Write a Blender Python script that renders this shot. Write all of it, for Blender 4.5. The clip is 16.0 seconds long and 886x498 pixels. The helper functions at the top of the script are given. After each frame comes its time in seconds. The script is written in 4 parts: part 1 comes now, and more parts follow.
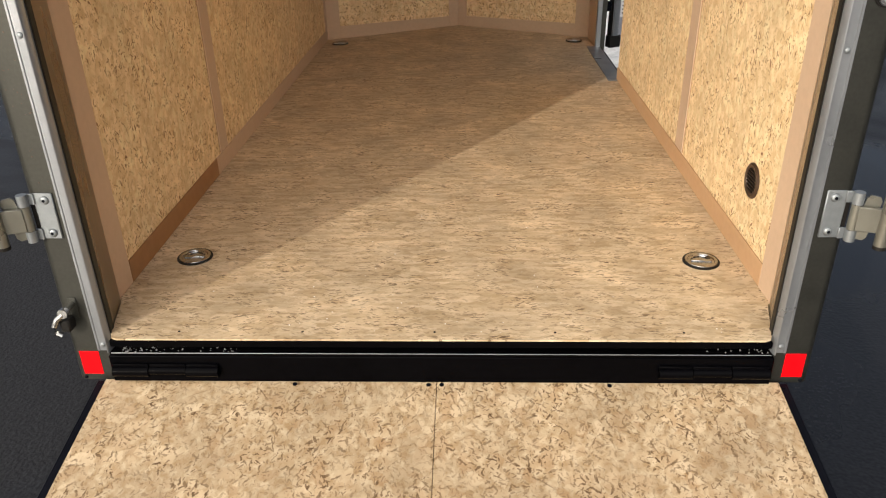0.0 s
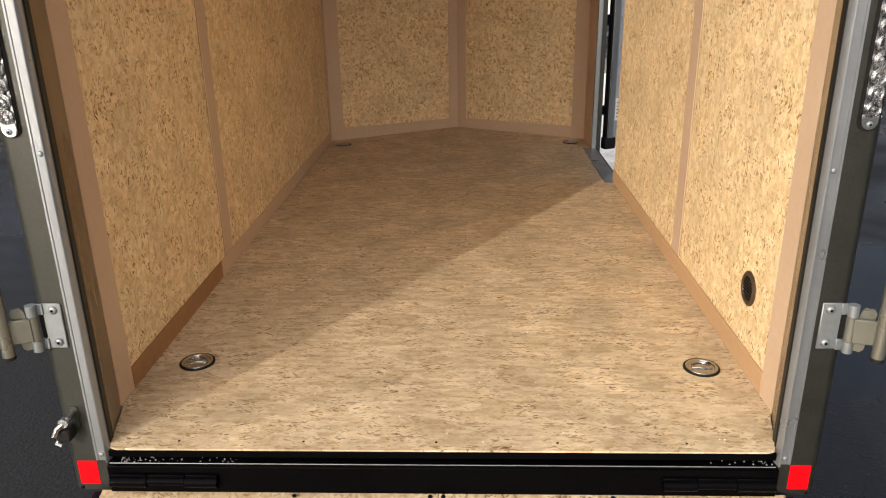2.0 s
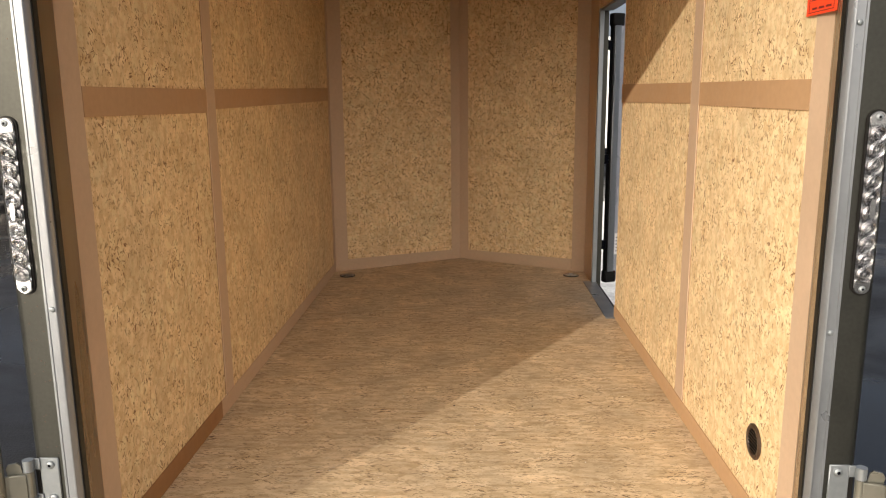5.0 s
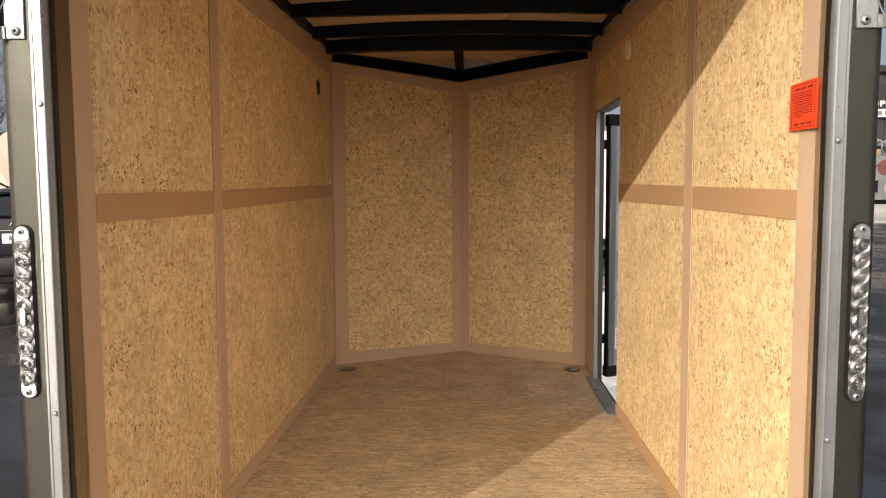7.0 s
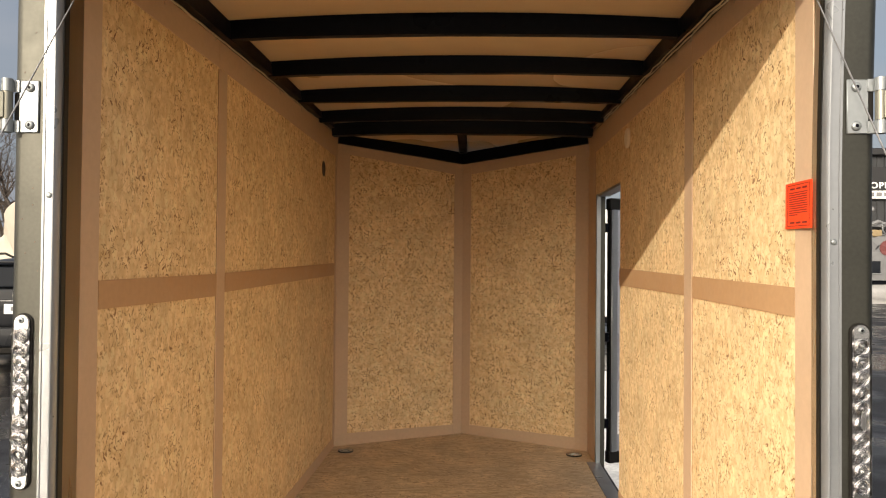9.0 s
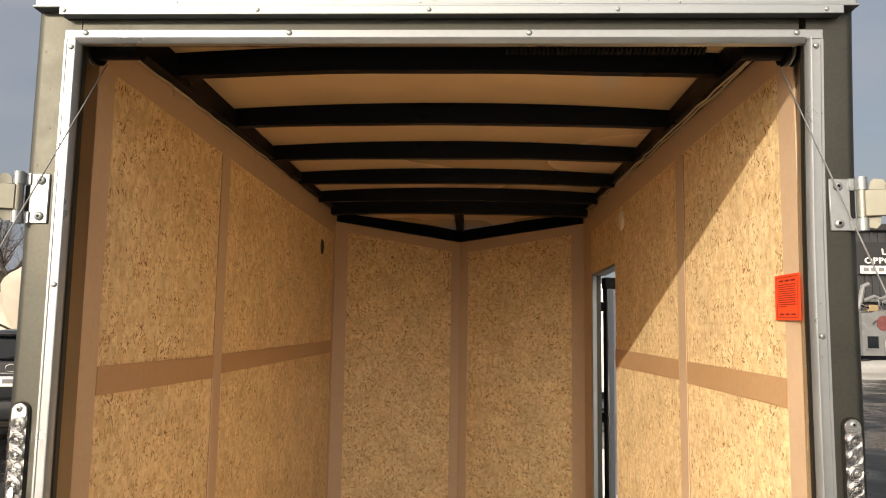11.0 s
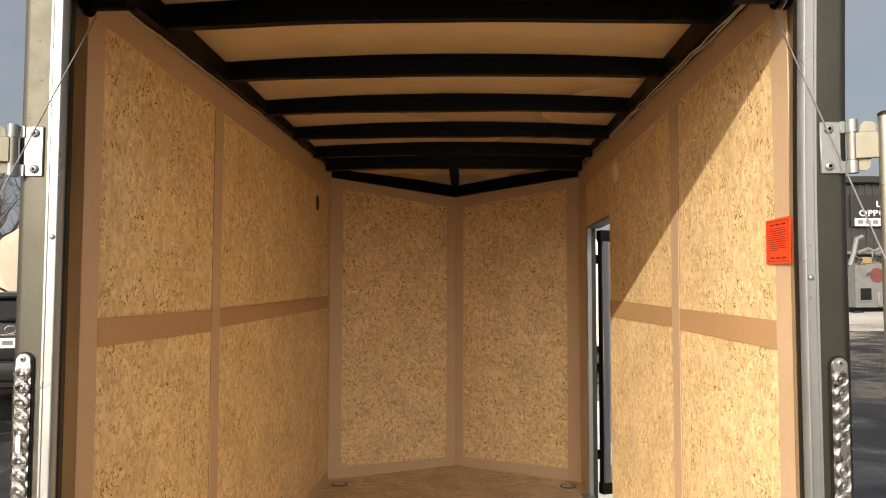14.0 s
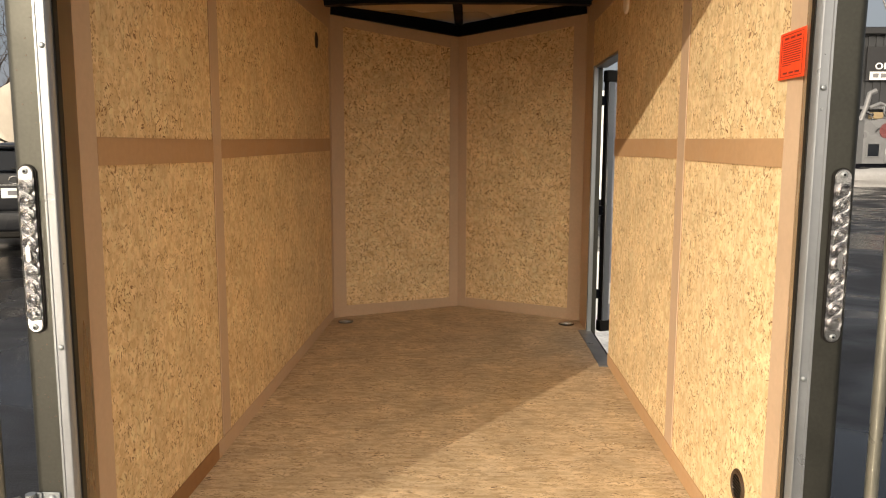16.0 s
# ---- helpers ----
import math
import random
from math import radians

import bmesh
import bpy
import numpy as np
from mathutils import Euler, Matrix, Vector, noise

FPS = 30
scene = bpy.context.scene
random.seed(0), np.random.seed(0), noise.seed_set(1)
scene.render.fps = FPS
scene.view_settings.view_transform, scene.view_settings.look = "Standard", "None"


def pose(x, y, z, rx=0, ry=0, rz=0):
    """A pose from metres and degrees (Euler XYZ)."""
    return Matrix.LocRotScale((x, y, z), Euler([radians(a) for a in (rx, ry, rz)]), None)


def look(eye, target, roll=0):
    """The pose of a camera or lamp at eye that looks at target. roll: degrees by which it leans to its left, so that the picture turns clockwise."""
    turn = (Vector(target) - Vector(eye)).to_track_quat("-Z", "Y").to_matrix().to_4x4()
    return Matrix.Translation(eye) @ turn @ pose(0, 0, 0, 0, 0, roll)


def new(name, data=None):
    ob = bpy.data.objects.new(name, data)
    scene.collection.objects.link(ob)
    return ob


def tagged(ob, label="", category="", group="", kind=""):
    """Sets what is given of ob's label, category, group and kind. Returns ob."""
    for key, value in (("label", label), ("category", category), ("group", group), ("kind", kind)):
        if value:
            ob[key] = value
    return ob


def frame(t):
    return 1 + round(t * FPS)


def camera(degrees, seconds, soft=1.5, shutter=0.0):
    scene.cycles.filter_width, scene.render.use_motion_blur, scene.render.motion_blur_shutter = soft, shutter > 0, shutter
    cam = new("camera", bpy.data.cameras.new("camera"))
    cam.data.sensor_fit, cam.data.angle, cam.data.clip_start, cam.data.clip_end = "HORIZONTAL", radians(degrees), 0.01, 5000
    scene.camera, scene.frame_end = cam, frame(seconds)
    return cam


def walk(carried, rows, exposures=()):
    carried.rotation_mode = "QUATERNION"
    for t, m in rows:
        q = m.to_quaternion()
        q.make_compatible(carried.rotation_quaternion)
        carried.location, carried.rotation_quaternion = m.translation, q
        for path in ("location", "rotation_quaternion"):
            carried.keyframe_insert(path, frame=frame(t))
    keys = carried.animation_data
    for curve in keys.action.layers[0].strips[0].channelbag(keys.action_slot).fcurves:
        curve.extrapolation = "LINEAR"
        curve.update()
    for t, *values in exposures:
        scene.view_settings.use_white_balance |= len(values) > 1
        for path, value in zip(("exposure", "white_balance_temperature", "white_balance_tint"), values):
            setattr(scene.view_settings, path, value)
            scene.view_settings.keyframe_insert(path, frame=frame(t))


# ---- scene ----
cam = camera(61.0, 16.0, soft=1.15)
PATH = [
    (0, (0.081, -1.515, 1.007), (0.01, 0.265, 0.097), -1.1),
    (0.5, (0.078, -1.512, 1.023), (0.016, 0.294, 0.165), -1.0),
    (1, (0.076, -1.51, 1.036), (0.015, 0.321, 0.235), -0.9),
    (1.5, (0.079, -1.513, 1.05), (0.014, 0.341, 0.303), -0.9),
    (2, (0.075, -1.522, 1.064), (0.007, 0.353, 0.37), -0.9),
    (2.5, (0.073, -1.527, 1.077), (0.001, 0.366, 0.437), -0.9),
    (3, (0.074, -1.529, 1.09), (-0.003, 0.381, 0.502), -0.8),
    (3.5, (0.073, -1.529, 1.105), (-0.003, 0.396, 0.569), -0.8),
    (4, (0.078, -1.529, 1.12), (0.0, 0.41, 0.637), -0.7),
    (4.2, (0.071, -1.526, 1.134), (-0.001, 0.416, 0.663), -0.6),
    (6.3, (0.079, -1.549, 1.171), (0.005, 0.436, 0.941), -0.3),
    (6.5, (0.079, -1.557, 1.183), (0.004, 0.43, 0.97), -0.5),
    (7, (0.08, -1.563, 1.198), (0.004, 0.429, 1.037), -0.3),
    (7.5, (0.082, -1.568, 1.207), (0.004, 0.427, 1.097), -0.0),
    (8, (0.083, -1.567, 1.217), (0.002, 0.431, 1.156), 0.2),
    (8.5, (0.084, -1.568, 1.229), (0.002, 0.43, 1.216), 0.4),
    (9, (0.088, -1.57, 1.243), (0.004, 0.428, 1.277), 0.5),
    (9.5, (0.087, -1.582, 1.257), (0.007, 0.415, 1.34), 0.5),
    (10, (0.089, -1.591, 1.266), (0.01, 0.402, 1.4), 0.8),
    (12.3, (0.09, -1.621, 1.303), (0.019, 0.358, 1.578), 0.7),
    (12.5, (0.089, -1.62, 1.304), (0.018, 0.36, 1.575), 0.6),
    (13, (0.091, -1.623, 1.301), (0.019, 0.36, 1.547), 0.4),
    (13.5, (0.09, -1.621, 1.281), (0.022, 0.368, 1.472), 0.3),
    (14, (0.093, -1.623, 1.259), (0.027, 0.373, 1.372), 0.1),
    (14.5, (0.093, -1.627, 1.233), (0.031, 0.372, 1.248), 0.1),
    (15, (0.091, -1.627, 1.208), (0.032, 0.37, 1.119), 0.1),
    (15.5, (0.092, -1.621, 1.185), (0.032, 0.369, 0.999), 0.2),
    (16, (0.095, -1.614, 1.162), (0.022, 0.368, 0.898), 0.2),
]
walk(cam, [(t, look(eye, target, roll)) for t, eye, target, roll in PATH],
     [(0, 0.96, 6450, 10), (4, 1.08, 6550, 10), (7, 1.23, 6800, 10), (8.5, 1.32, 6950, 10), (10, 1.39, 7150, 10), (12.5, 1.17, 7150, 10), (13.5, 1.25, 7200, 10), (14.5, 1.35, 7200, 10), (15.5, 1.25, 7200, 10), (16, 1.22, 7200, 10)])

# ---- world, sun, exposure ----
SUN_TRAVEL = Vector((0.655, 1.0, -0.342)).normalized()
SUN_FROM = -SUN_TRAVEL
elev = math.asin(SUN_FROM.z)
azim = math.atan2(SUN_FROM.x, SUN_FROM.y)
scene.cycles.diffuse_bounces = 10

world = bpy.data.worlds.new("world")
scene.world = world
world.use_nodes = True
wn, wl = world.node_tree.nodes, world.node_tree.links
wn.clear()
w_out = wn.new("ShaderNodeOutputWorld")
w_bg = wn.new("ShaderNodeBackground")
w_sky = wn.new("ShaderNodeTexSky")
w_sky.sky_type = "NISHITA"
w_sky.sun_disc = False
w_sky.sun_elevation = elev
w_sky.sun_rotation = azim
w_sky.air_density = 1.2
w_sky.dust_density = 4.0
w_tc = wn.new("ShaderNodeTexCoord")
w_map = wn.new("ShaderNodeMapping")
w_map.inputs["Scale"].default_value = (1.0, 1.0, 3.0)
w_noise = wn.new("ShaderNodeTexNoise")
w_noise.inputs["Scale"].default_value = 2.2
w_noise.inputs["Detail"].default_value = 6
w_ramp = wn.new("ShaderNodeValToRGB")
w_ramp.color_ramp.elements[0].position, w_ramp.color_ramp.elements[1].position = 0.30, 0.62
w_ramp.color_ramp.elements[0].color = (0.88, 0.88, 0.88, 1)
w_ramp.color_ramp.elements[1].color = (0.98, 0.98, 0.98, 1)
w_mix = wn.new("ShaderNodeMixRGB")
wl.new(w_tc.outputs["Generated"], w_map.inputs["Vector"])
wl.new(w_map.outputs["Vector"], w_noise.inputs["Vector"])
wl.new(w_noise.outputs["Fac"], w_ramp.inputs["Fac"])
wl.new(w_ramp.outputs["Color"], w_mix.inputs["Fac"])
# broken cloud: slate grey away from the sun, brightening evenly towards it
w_dot = wn.new("ShaderNodeVectorMath")
w_dot.operation = "DOT_PRODUCT"
w_dot.inputs[1].default_value = SUN_FROM
wl.new(w_tc.outputs["Generated"], w_dot.inputs[0])
w_glow = wn.new("ShaderNodeMapRange")
w_glow.interpolation_type = "SMOOTHSTEP"
w_glow.inputs["From Min"].default_value, w_glow.inputs["From Max"].default_value = 0.12, 0.88
wl.new(w_dot.outputs["Value"], w_glow.inputs["Value"])
w_cl = wn.new("ShaderNodeMixRGB")
w_slate = wn.new("ShaderNodeMixRGB")
w_slate.inputs["Color1"].default_value = (0.40, 0.47, 0.64, 1)
w_slate.inputs["Color2"].default_value = (0.78, 0.84, 0.98, 1)
w_rng = wn.new("ShaderNodeMapRange")
w_rng.inputs["From Min"].default_value, w_rng.inputs["From Max"].default_value = 0.38, 0.68
wl.new(w_noise.outputs["Fac"], w_rng.inputs["Value"])
wl.new(w_rng.outputs["Result"], w_slate.inputs["Fac"])
wl.new(w_slate.outputs["Color"], w_cl.inputs["Color1"])
w_cl.inputs["Color2"].default_value = (7.3, 6.8, 6.1, 1)
wl.new(w_glow.outputs["Result"], w_cl.inputs["Fac"])
wl.new(w_cl.outputs["Color"], w_mix.inputs["Color2"])
wl.new(w_sky.outputs["Color"], w_mix.inputs["Color1"])
wl.new(w_mix.outputs["Color"], w_bg.inputs["Color"])
w_bg.inputs["Strength"].default_value = 0.21
wl.new(w_bg.outputs["Background"], w_out.inputs["Surface"])

sun_data = bpy.data.lights.new("sun", "SUN")
sun_data.energy = 1.5
sun_data.angle = radians(0.5)
sun_data.color = (1.0, 0.90, 0.76)
sun = new("sun", sun_data)
sun.matrix_world = look((-6, -10, 8), Vector((-6, -10, 8)) + SUN_TRAVEL)


# ---- materials ----
def nodes_of(name):
    m = bpy.data.materials.new(name)
    m.use_nodes = True
    t = m.node_tree
    return m, t.nodes, t.links, t.nodes["Principled BSDF"]


def plain(name, color, rough=0.5, metal=0.0, vary=0.12, scale=18.0, bump=0.0, coat=0.0, stretch=(1, 1, 1), rvary=0.1, bscale=None, spec=0.5):
    """A surface of one paint or metal, with mottling at two scales in colour and gloss."""
    m, n, l, b = nodes_of(name)
    tc = n.new("ShaderNodeTexCoord")
    mp = n.new("ShaderNodeMapping")
    mp.inputs["Scale"].default_value = stretch
    l.new(tc.outputs["Object"], mp.inputs["Vector"])
    n1 = n.new("ShaderNodeTexNoise")
    n1.inputs["Scale"].default_value = scale
    n1.inputs["Detail"].default_value = 5
    n2 = n.new("ShaderNodeTexNoise")
    n2.inputs["Scale"].default_value = scale * 0.13
    n2.inputs["Detail"].default_value = 3
    for q in (n1, n2):
        l.new(mp.outputs["Vector"], q.inputs["Vector"])
    add = n.new("ShaderNodeMath")
    add.operation = "ADD"
    l.new(n1.outputs["Fac"], add.inputs[0])
    l.new(n2.outputs["Fac"], add.inputs[1])
    rng = n.new("ShaderNodeMapRange")
    rng.inputs["From Min"].default_value, rng.inputs["From Max"].default_value = 0.6, 1.4
    rng.inputs["To Min"].default_value, rng.inputs["To Max"].default_value = 1 - vary, 1 + vary
    l.new(add.outputs[0], rng.inputs["Value"])
    mul = n.new("ShaderNodeMixRGB")
    mul.blend_type = "MULTIPLY"
    mul.inputs["Fac"].default_value = 1
    mul.inputs["Color1"].default_value = (*color, 1)
    l.new(rng.outputs["Result"], mul.inputs["Color2"])
    l.new(mul.outputs["Color"], b.inputs["Base Color"])
    rr = n.new("ShaderNodeMapRange")
    rr.inputs["From Min"].default_value, rr.inputs["From Max"].default_value = 0.3, 0.7
    rr.inputs["To Min"].default_value, rr.inputs["To Max"].default_value = max(0.02, rough - rvary), min(1, rough + rvary)
    l.new(n2.outputs["Fac"], rr.inputs["Value"])
    l.new(rr.outputs["Result"], b.inputs["Roughness"])
    b.inputs["Metallic"].default_value = metal
    b.inputs["Specular IOR Level"].default_value = spec
    if coat:
        b.inputs["Coat Weight"].default_value = coat
        b.inputs["Coat Roughness"].default_value = 0.08
    if bump:
        bp = n.new("ShaderNodeBump")
        bp.inputs["Strength"].default_value = bump
        bp.inputs["Distance"].default_value = 0.002
        if bscale:
            n3 = n.new("ShaderNodeTexNoise")
            n3.inputs["Scale"].default_value = bscale
            n3.inputs["Detail"].default_value = 4
            l.new(tc.outputs["Object"], n3.inputs["Vector"])
            l.new(n3.outputs["Fac"], bp.inputs["Height"])
        else:
            l.new(n1.outputs["Fac"], bp.inputs["Height"])
        l.new(bp.outputs["Normal"], b.inputs["Normal"])
    return m


def strand_board(name, uv, stretch, light, mid, dark, tint, lean=0.0, spread=0.9, rough=0.62, size=1.0, slivers=0.55, contrast=1.0, blend=0.78, cloud=(0.84, 1.12), flake=0.5, ink=1.0, spec=0.16, gather=0.12):
    """Pressed strand board: a mosaic of pale flakes, tinted flakes over it, and dark bark slivers that lie mostly one way.
    uv: which object axes run across and up the sheet; lean: the slivers' usual angle; size: of flakes and slivers."""
    m, n, l, b = nodes_of(name)
    tc = n.new("ShaderNodeTexCoord")
    sep = n.new("ShaderNodeSeparateXYZ")
    l.new(tc.outputs["Object"], sep.inputs[0])
    com = n.new("ShaderNodeCombineXYZ")
    l.new(sep.outputs[uv[0]], com.inputs["X"])
    l.new(sep.outputs[uv[1]], com.inputs["Y"])
    wob = n.new("ShaderNodeTexNoise")
    wob.inputs["Scale"].default_value = 55
    wob.inputs["Detail"].default_value = 2
    l.new(com.outputs[0], wob.inputs["Vector"])
    wsub = n.new("ShaderNodeVectorMath")
    wsub.operation = "MULTIPLY_ADD"
    wsub.inputs[1].default_value = (0.014, 0.014, 0)
    l.new(wob.outputs["Color"], wsub.inputs[0])
    l.new(com.outputs[0], wsub.inputs[2])
    fray = n.new("ShaderNodeTexNoise")
    fray.inputs["Scale"].default_value = 210
    fray.inputs["Detail"].default_value = 2
    l.new(com.outputs[0], fray.inputs["Vector"])
    wadd = n.new("ShaderNodeVectorMath")
    wadd.operation = "MULTIPLY_ADD"
    wadd.inputs[1].default_value = (0.0042, 0.0042, 0)
    l.new(fray.outputs["Color"], wadd.inputs[0])
    l.new(wsub.outputs[0], wadd.inputs[2])
    base = wadd.outputs[0]

    def scaled(k, st=(1, 1), shift=0.0):
        mp = n.new("ShaderNodeMapping")
        mp.inputs["Location"].default_value = (shift, shift * 0.7, 0)
        mp.inputs["Scale"].default_value = (k * st[0] / size, k * st[1] / size, 1)
        l.new(base, mp.inputs["Vector"])
        return mp.outputs["Vector"]

    def math_node(op, a, c):
        q = n.new("ShaderNodeMath")
        q.operation = op
        for k, v in enumerate((a, c)):
            if isinstance(v, (int, float)):
                q.inputs[k].default_value = v
            else:
                l.new(v, q.inputs[k])
        return q.outputs[0]

    def strokes(k, shift, length, width, share, turn_by):
        """A mask of short strokes, one in each of a share of the cells, each with its own angle."""
        vec = scaled(k, (1, 1), shift)
        v = n.new("ShaderNodeTexVoronoi")
        v.voronoi_dimensions = "2D"
        v.inputs["Scale"].default_value = 1
        l.new(vec, v.inputs["Vector"])
        d = n.new("ShaderNodeVectorMath")
        d.operation = "SUBTRACT"
        l.new(vec, d.inputs[0])
        l.new(v.outputs["Position"], d.inputs[1])
        c = n.new("ShaderNodeSeparateColor")
        l.new(v.outputs["Color"], c.inputs["Color"])
        ang = math_node("MULTIPLY", math_node("SUBTRACT", c.outputs["Red"], 0.5), turn_by * 2)
        rot = n.new("ShaderNodeVectorRotate")
        rot.rotation_type = "Z_AXIS"
        l.new(d.outputs[0], rot.inputs["Vector"])
        l.new(math_node("ADD", ang, lean), rot.inputs["Angle"])
        sc = n.new("ShaderNodeVectorMath")
        sc.operation = "MULTIPLY"
        sc.inputs[1].default_value = (1 / width, 1 / length, 0)
        l.new(rot.outputs[0], sc.inputs[0])
        ln = n.new("ShaderNodeVectorMath")
        ln.operation = "LENGTH"
        l.new(sc.outputs[0], ln.inputs[0])
        lim = math_node("MULTIPLY", math_node("SUBTRACT", share, c.outputs["Green"]), 1.8 / share)
        mr = n.new("ShaderNodeMapRange")
        mr.inputs["From Min"].default_value, mr.inputs["From Max"].default_value = 0.0, 0.22
        l.new(math_node("SUBTRACT", lim, ln.outputs["Value"]), mr.inputs["Value"])
        return math_node("MULTIPLY", mr.outputs["Result"], math_node("ADD", math_node("MULTIPLY", c.outputs["Blue"], 0.40), 0.60)), c.outputs["Blue"]

    mos = n.new("ShaderNodeTexVoronoi")
    mos.voronoi_dimensions = "2D"
    mos.inputs["Scale"].default_value = 1
    l.new(scaled(70, stretch), mos.inputs["Vector"])
    mc = n.new("ShaderNodeSeparateColor")
    l.new(mos.outputs["Color"], mc.inputs["Color"])
    soft = n.new("ShaderNodeTexNoise")
    soft.inputs["Scale"].default_value = 1
    soft.inputs["Detail"].default_value = 6
    soft.inputs["Roughness"].default_value = 0.62
    l.new(scaled(55, stretch), soft.inputs["Vector"])
    mixf = n.new("ShaderNodeMix")
    mixf.inputs["Factor"].default_value = blend
    l.new(mc.outputs["Red"], mixf.inputs["A"])
    l.new(soft.outputs["Fac"], mixf.inputs["B"])
    ramp = n.new("ShaderNodeValToRGB")
    e = ramp.color_ramp.elements
    c = 0.20 / contrast
    e[0].position, e[0].color = 0.5 - c, (*mid, 1)
    e[1].position, e[1].color = 0.5 + c, (*light, 1)
    l.new(mixf.outputs["Result"], ramp.inputs["Fac"])

    def over(under, mask, color, amount):
        q = n.new("ShaderNodeMixRGB")
        l.new(math_node("MULTIPLY", mask, amount), q.inputs["Fac"])
        l.new(under, q.inputs["Color1"])
        if isinstance(color, tuple):
            q.inputs["Color2"].default_value = (*color, 1)
        else:
            l.new(color, q.inputs["Color2"])
        return q.outputs["Color"]

    col = ramp.outputs["Color"]
    t1, pick = strokes(26, 3.7, 0.62, 0.26, 0.75, spread)
    tr = n.new("ShaderNodeMixRGB")
    l.new(pick, tr.inputs["Fac"])
    tr.inputs["Color1"].default_value = (*tint, 1)
    tr.inputs["Color2"].default_value = (*[min(0.9, q * 1.12) for q in light], 1)
    col = over(col, t1, tr.outputs["Color"], flake)
    t2, pick2 = strokes(38, 6.3, 0.55, 0.30, 0.85, spread)
    tr2 = n.new("ShaderNodeMixRGB")
    l.new(pick2, tr2.inputs["Fac"])
    tr2.inputs["Color1"].default_value = (*[0.5 * (p + q) for p, q in zip(tint, mid)], 1)
    tr2.inputs["Color2"].default_value = (*[min(0.9, q * 1.15) for q in light], 1)
    col = over(col, t2, tr2.outputs["Color"], flake * 0.8)
    # clouding of the sheet, and where the slivers gather
    big = n.new("ShaderNodeTexNoise")
    big.inputs["Scale"].default_value = 5.0
    big.inputs["Detail"].default_value = 5
    l.new(com.outputs[0], big.inputs["Vector"])
    brng = n.new("ShaderNodeMapRange")
    brng.inputs["From Min"].default_value, brng.inputs["From Max"].default_value = 0.3, 0.7
    brng.inputs["To Min"].default_value, brng.inputs["To Max"].default_value = cloud
    l.new(big.outputs["Fac"], brng.inputs["Value"])
    cl = n.new("ShaderNodeMixRGB")
    cl.blend_type = "MULTIPLY"
    cl.inputs["Fac"].default_value = 1
    l.new(col, cl.inputs["Color1"])
    l.new(brng.outputs["Result"], cl.inputs["Color2"])
    col = cl.outputs["Color"]
    gate = n.new("ShaderNodeTexNoise")
    gate.inputs["Scale"].default_value = 10
    gate.inputs["Detail"].default_value = 2
    l.new(com.outputs[0], gate.inputs["Vector"])
    gr = n.new("ShaderNodeMapRange")
    gr.inputs["From Min"].default_value, gr.inputs["From Max"].default_value = 0.40, 0.62
    gr.inputs["To Min"].default_value = gather
    l.new(gate.outputs["Fac"], gr.inputs["Value"])
    s1, _ = strokes(48, 1.3, 0.34, 0.076, slivers, spread)
    s2, _ = strokes(100, 8.1, 0.36, 0.125, slivers, spread * 1.2)
    s4, _ = strokes(70, 4.4, 0.36, 0.10, slivers * 0.9, spread)
    s3, _ = strokes(24, 5.9, 0.32, 0.026, slivers * 0.6, spread)
    fib = n.new("ShaderNodeTexNoise")
    fib.inputs["Scale"].default_value = 1
    fib.inputs["Detail"].default_value = 3
    fib.inputs["Roughness"].default_value = 0.65
    fib.inputs["Distortion"].default_value = 0.7
    l.new(scaled(95, (stretch[0], stretch[1] * 0.8), 2.2), fib.inputs["Vector"])
    fr = n.new("ShaderNodeMapRange")
    fr.inputs["From Min"].default_value, fr.inputs["From Max"].default_value = 0.57, 0.66
    l.new(fib.outputs["Fac"], fr.inputs["Value"])
    col = over(col, math_node("MULTIPLY", fr.outputs["Result"], gr.outputs["Result"]), tuple(0.5 * (p + q) for p, q in zip(tint, dark)), 0.6 * ink)
    for q, amt in ((s2, 0.85 * ink), (s4, 0.9 * ink), (s1, 1.0 * ink), (s3, 1.0 * ink)):
        col = over(col, math_node("MULTIPLY", q, gr.outputs["Result"]), dark, amt)
    l.new(col, b.inputs["Base Color"])
    b.inputs["Roughness"].default_value = rough
    b.inputs["Specular IOR Level"].default_value = spec
    bp = n.new("ShaderNodeBump")
    bp.inputs["Strength"].default_value = 0.3
    bp.inputs["Distance"].default_value = 0.001
    l.new(mixf.outputs["Result"], bp.inputs["Height"])
    l.new(bp.outputs["Normal"], b.inputs["Normal"])
    return m


WALL_LOOK = dict(stretch=(1.0, 0.72), light=(0.88, 0.69, 0.43), mid=(0.70, 0.505, 0.275), dark=(0.165, 0.058, 0.016), tint=(0.56, 0.36, 0.165), spread=1.35, slivers=0.58, contrast=1.6, size=1.2, flake=0.6, cloud=(0.86, 1.08), gather=0.25)
WALL_BOARD = strand_board("wall_board", ("Y", "Z"), **WALL_LOOK)
NOSE_BOARD = strand_board("nose_board", ("X", "Z"), **dict(WALL_LOOK, slivers=0.68, size=1.3, spread=1.3, flake=0.55, gather=0.45,  mid=(0.73, 0.53, 0.29)))
FLOOR_BOARD = strand_board("floor_board", ("X", "Y"), stretch=(0.30, 1.05), light=(0.70, 0.565, 0.395), mid=(0.485, 0.36, 0.215), dark=(0.12, 0.07, 0.035), tint=(0.42, 0.29, 0.165), lean=1.5708, spread=0.55, rough=0.42, slivers=0.66, size=1.2, contrast=1.5, cloud=(0.72, 1.14), ink=0.95, gather=0.25, flake=0.6, spec=0.32)
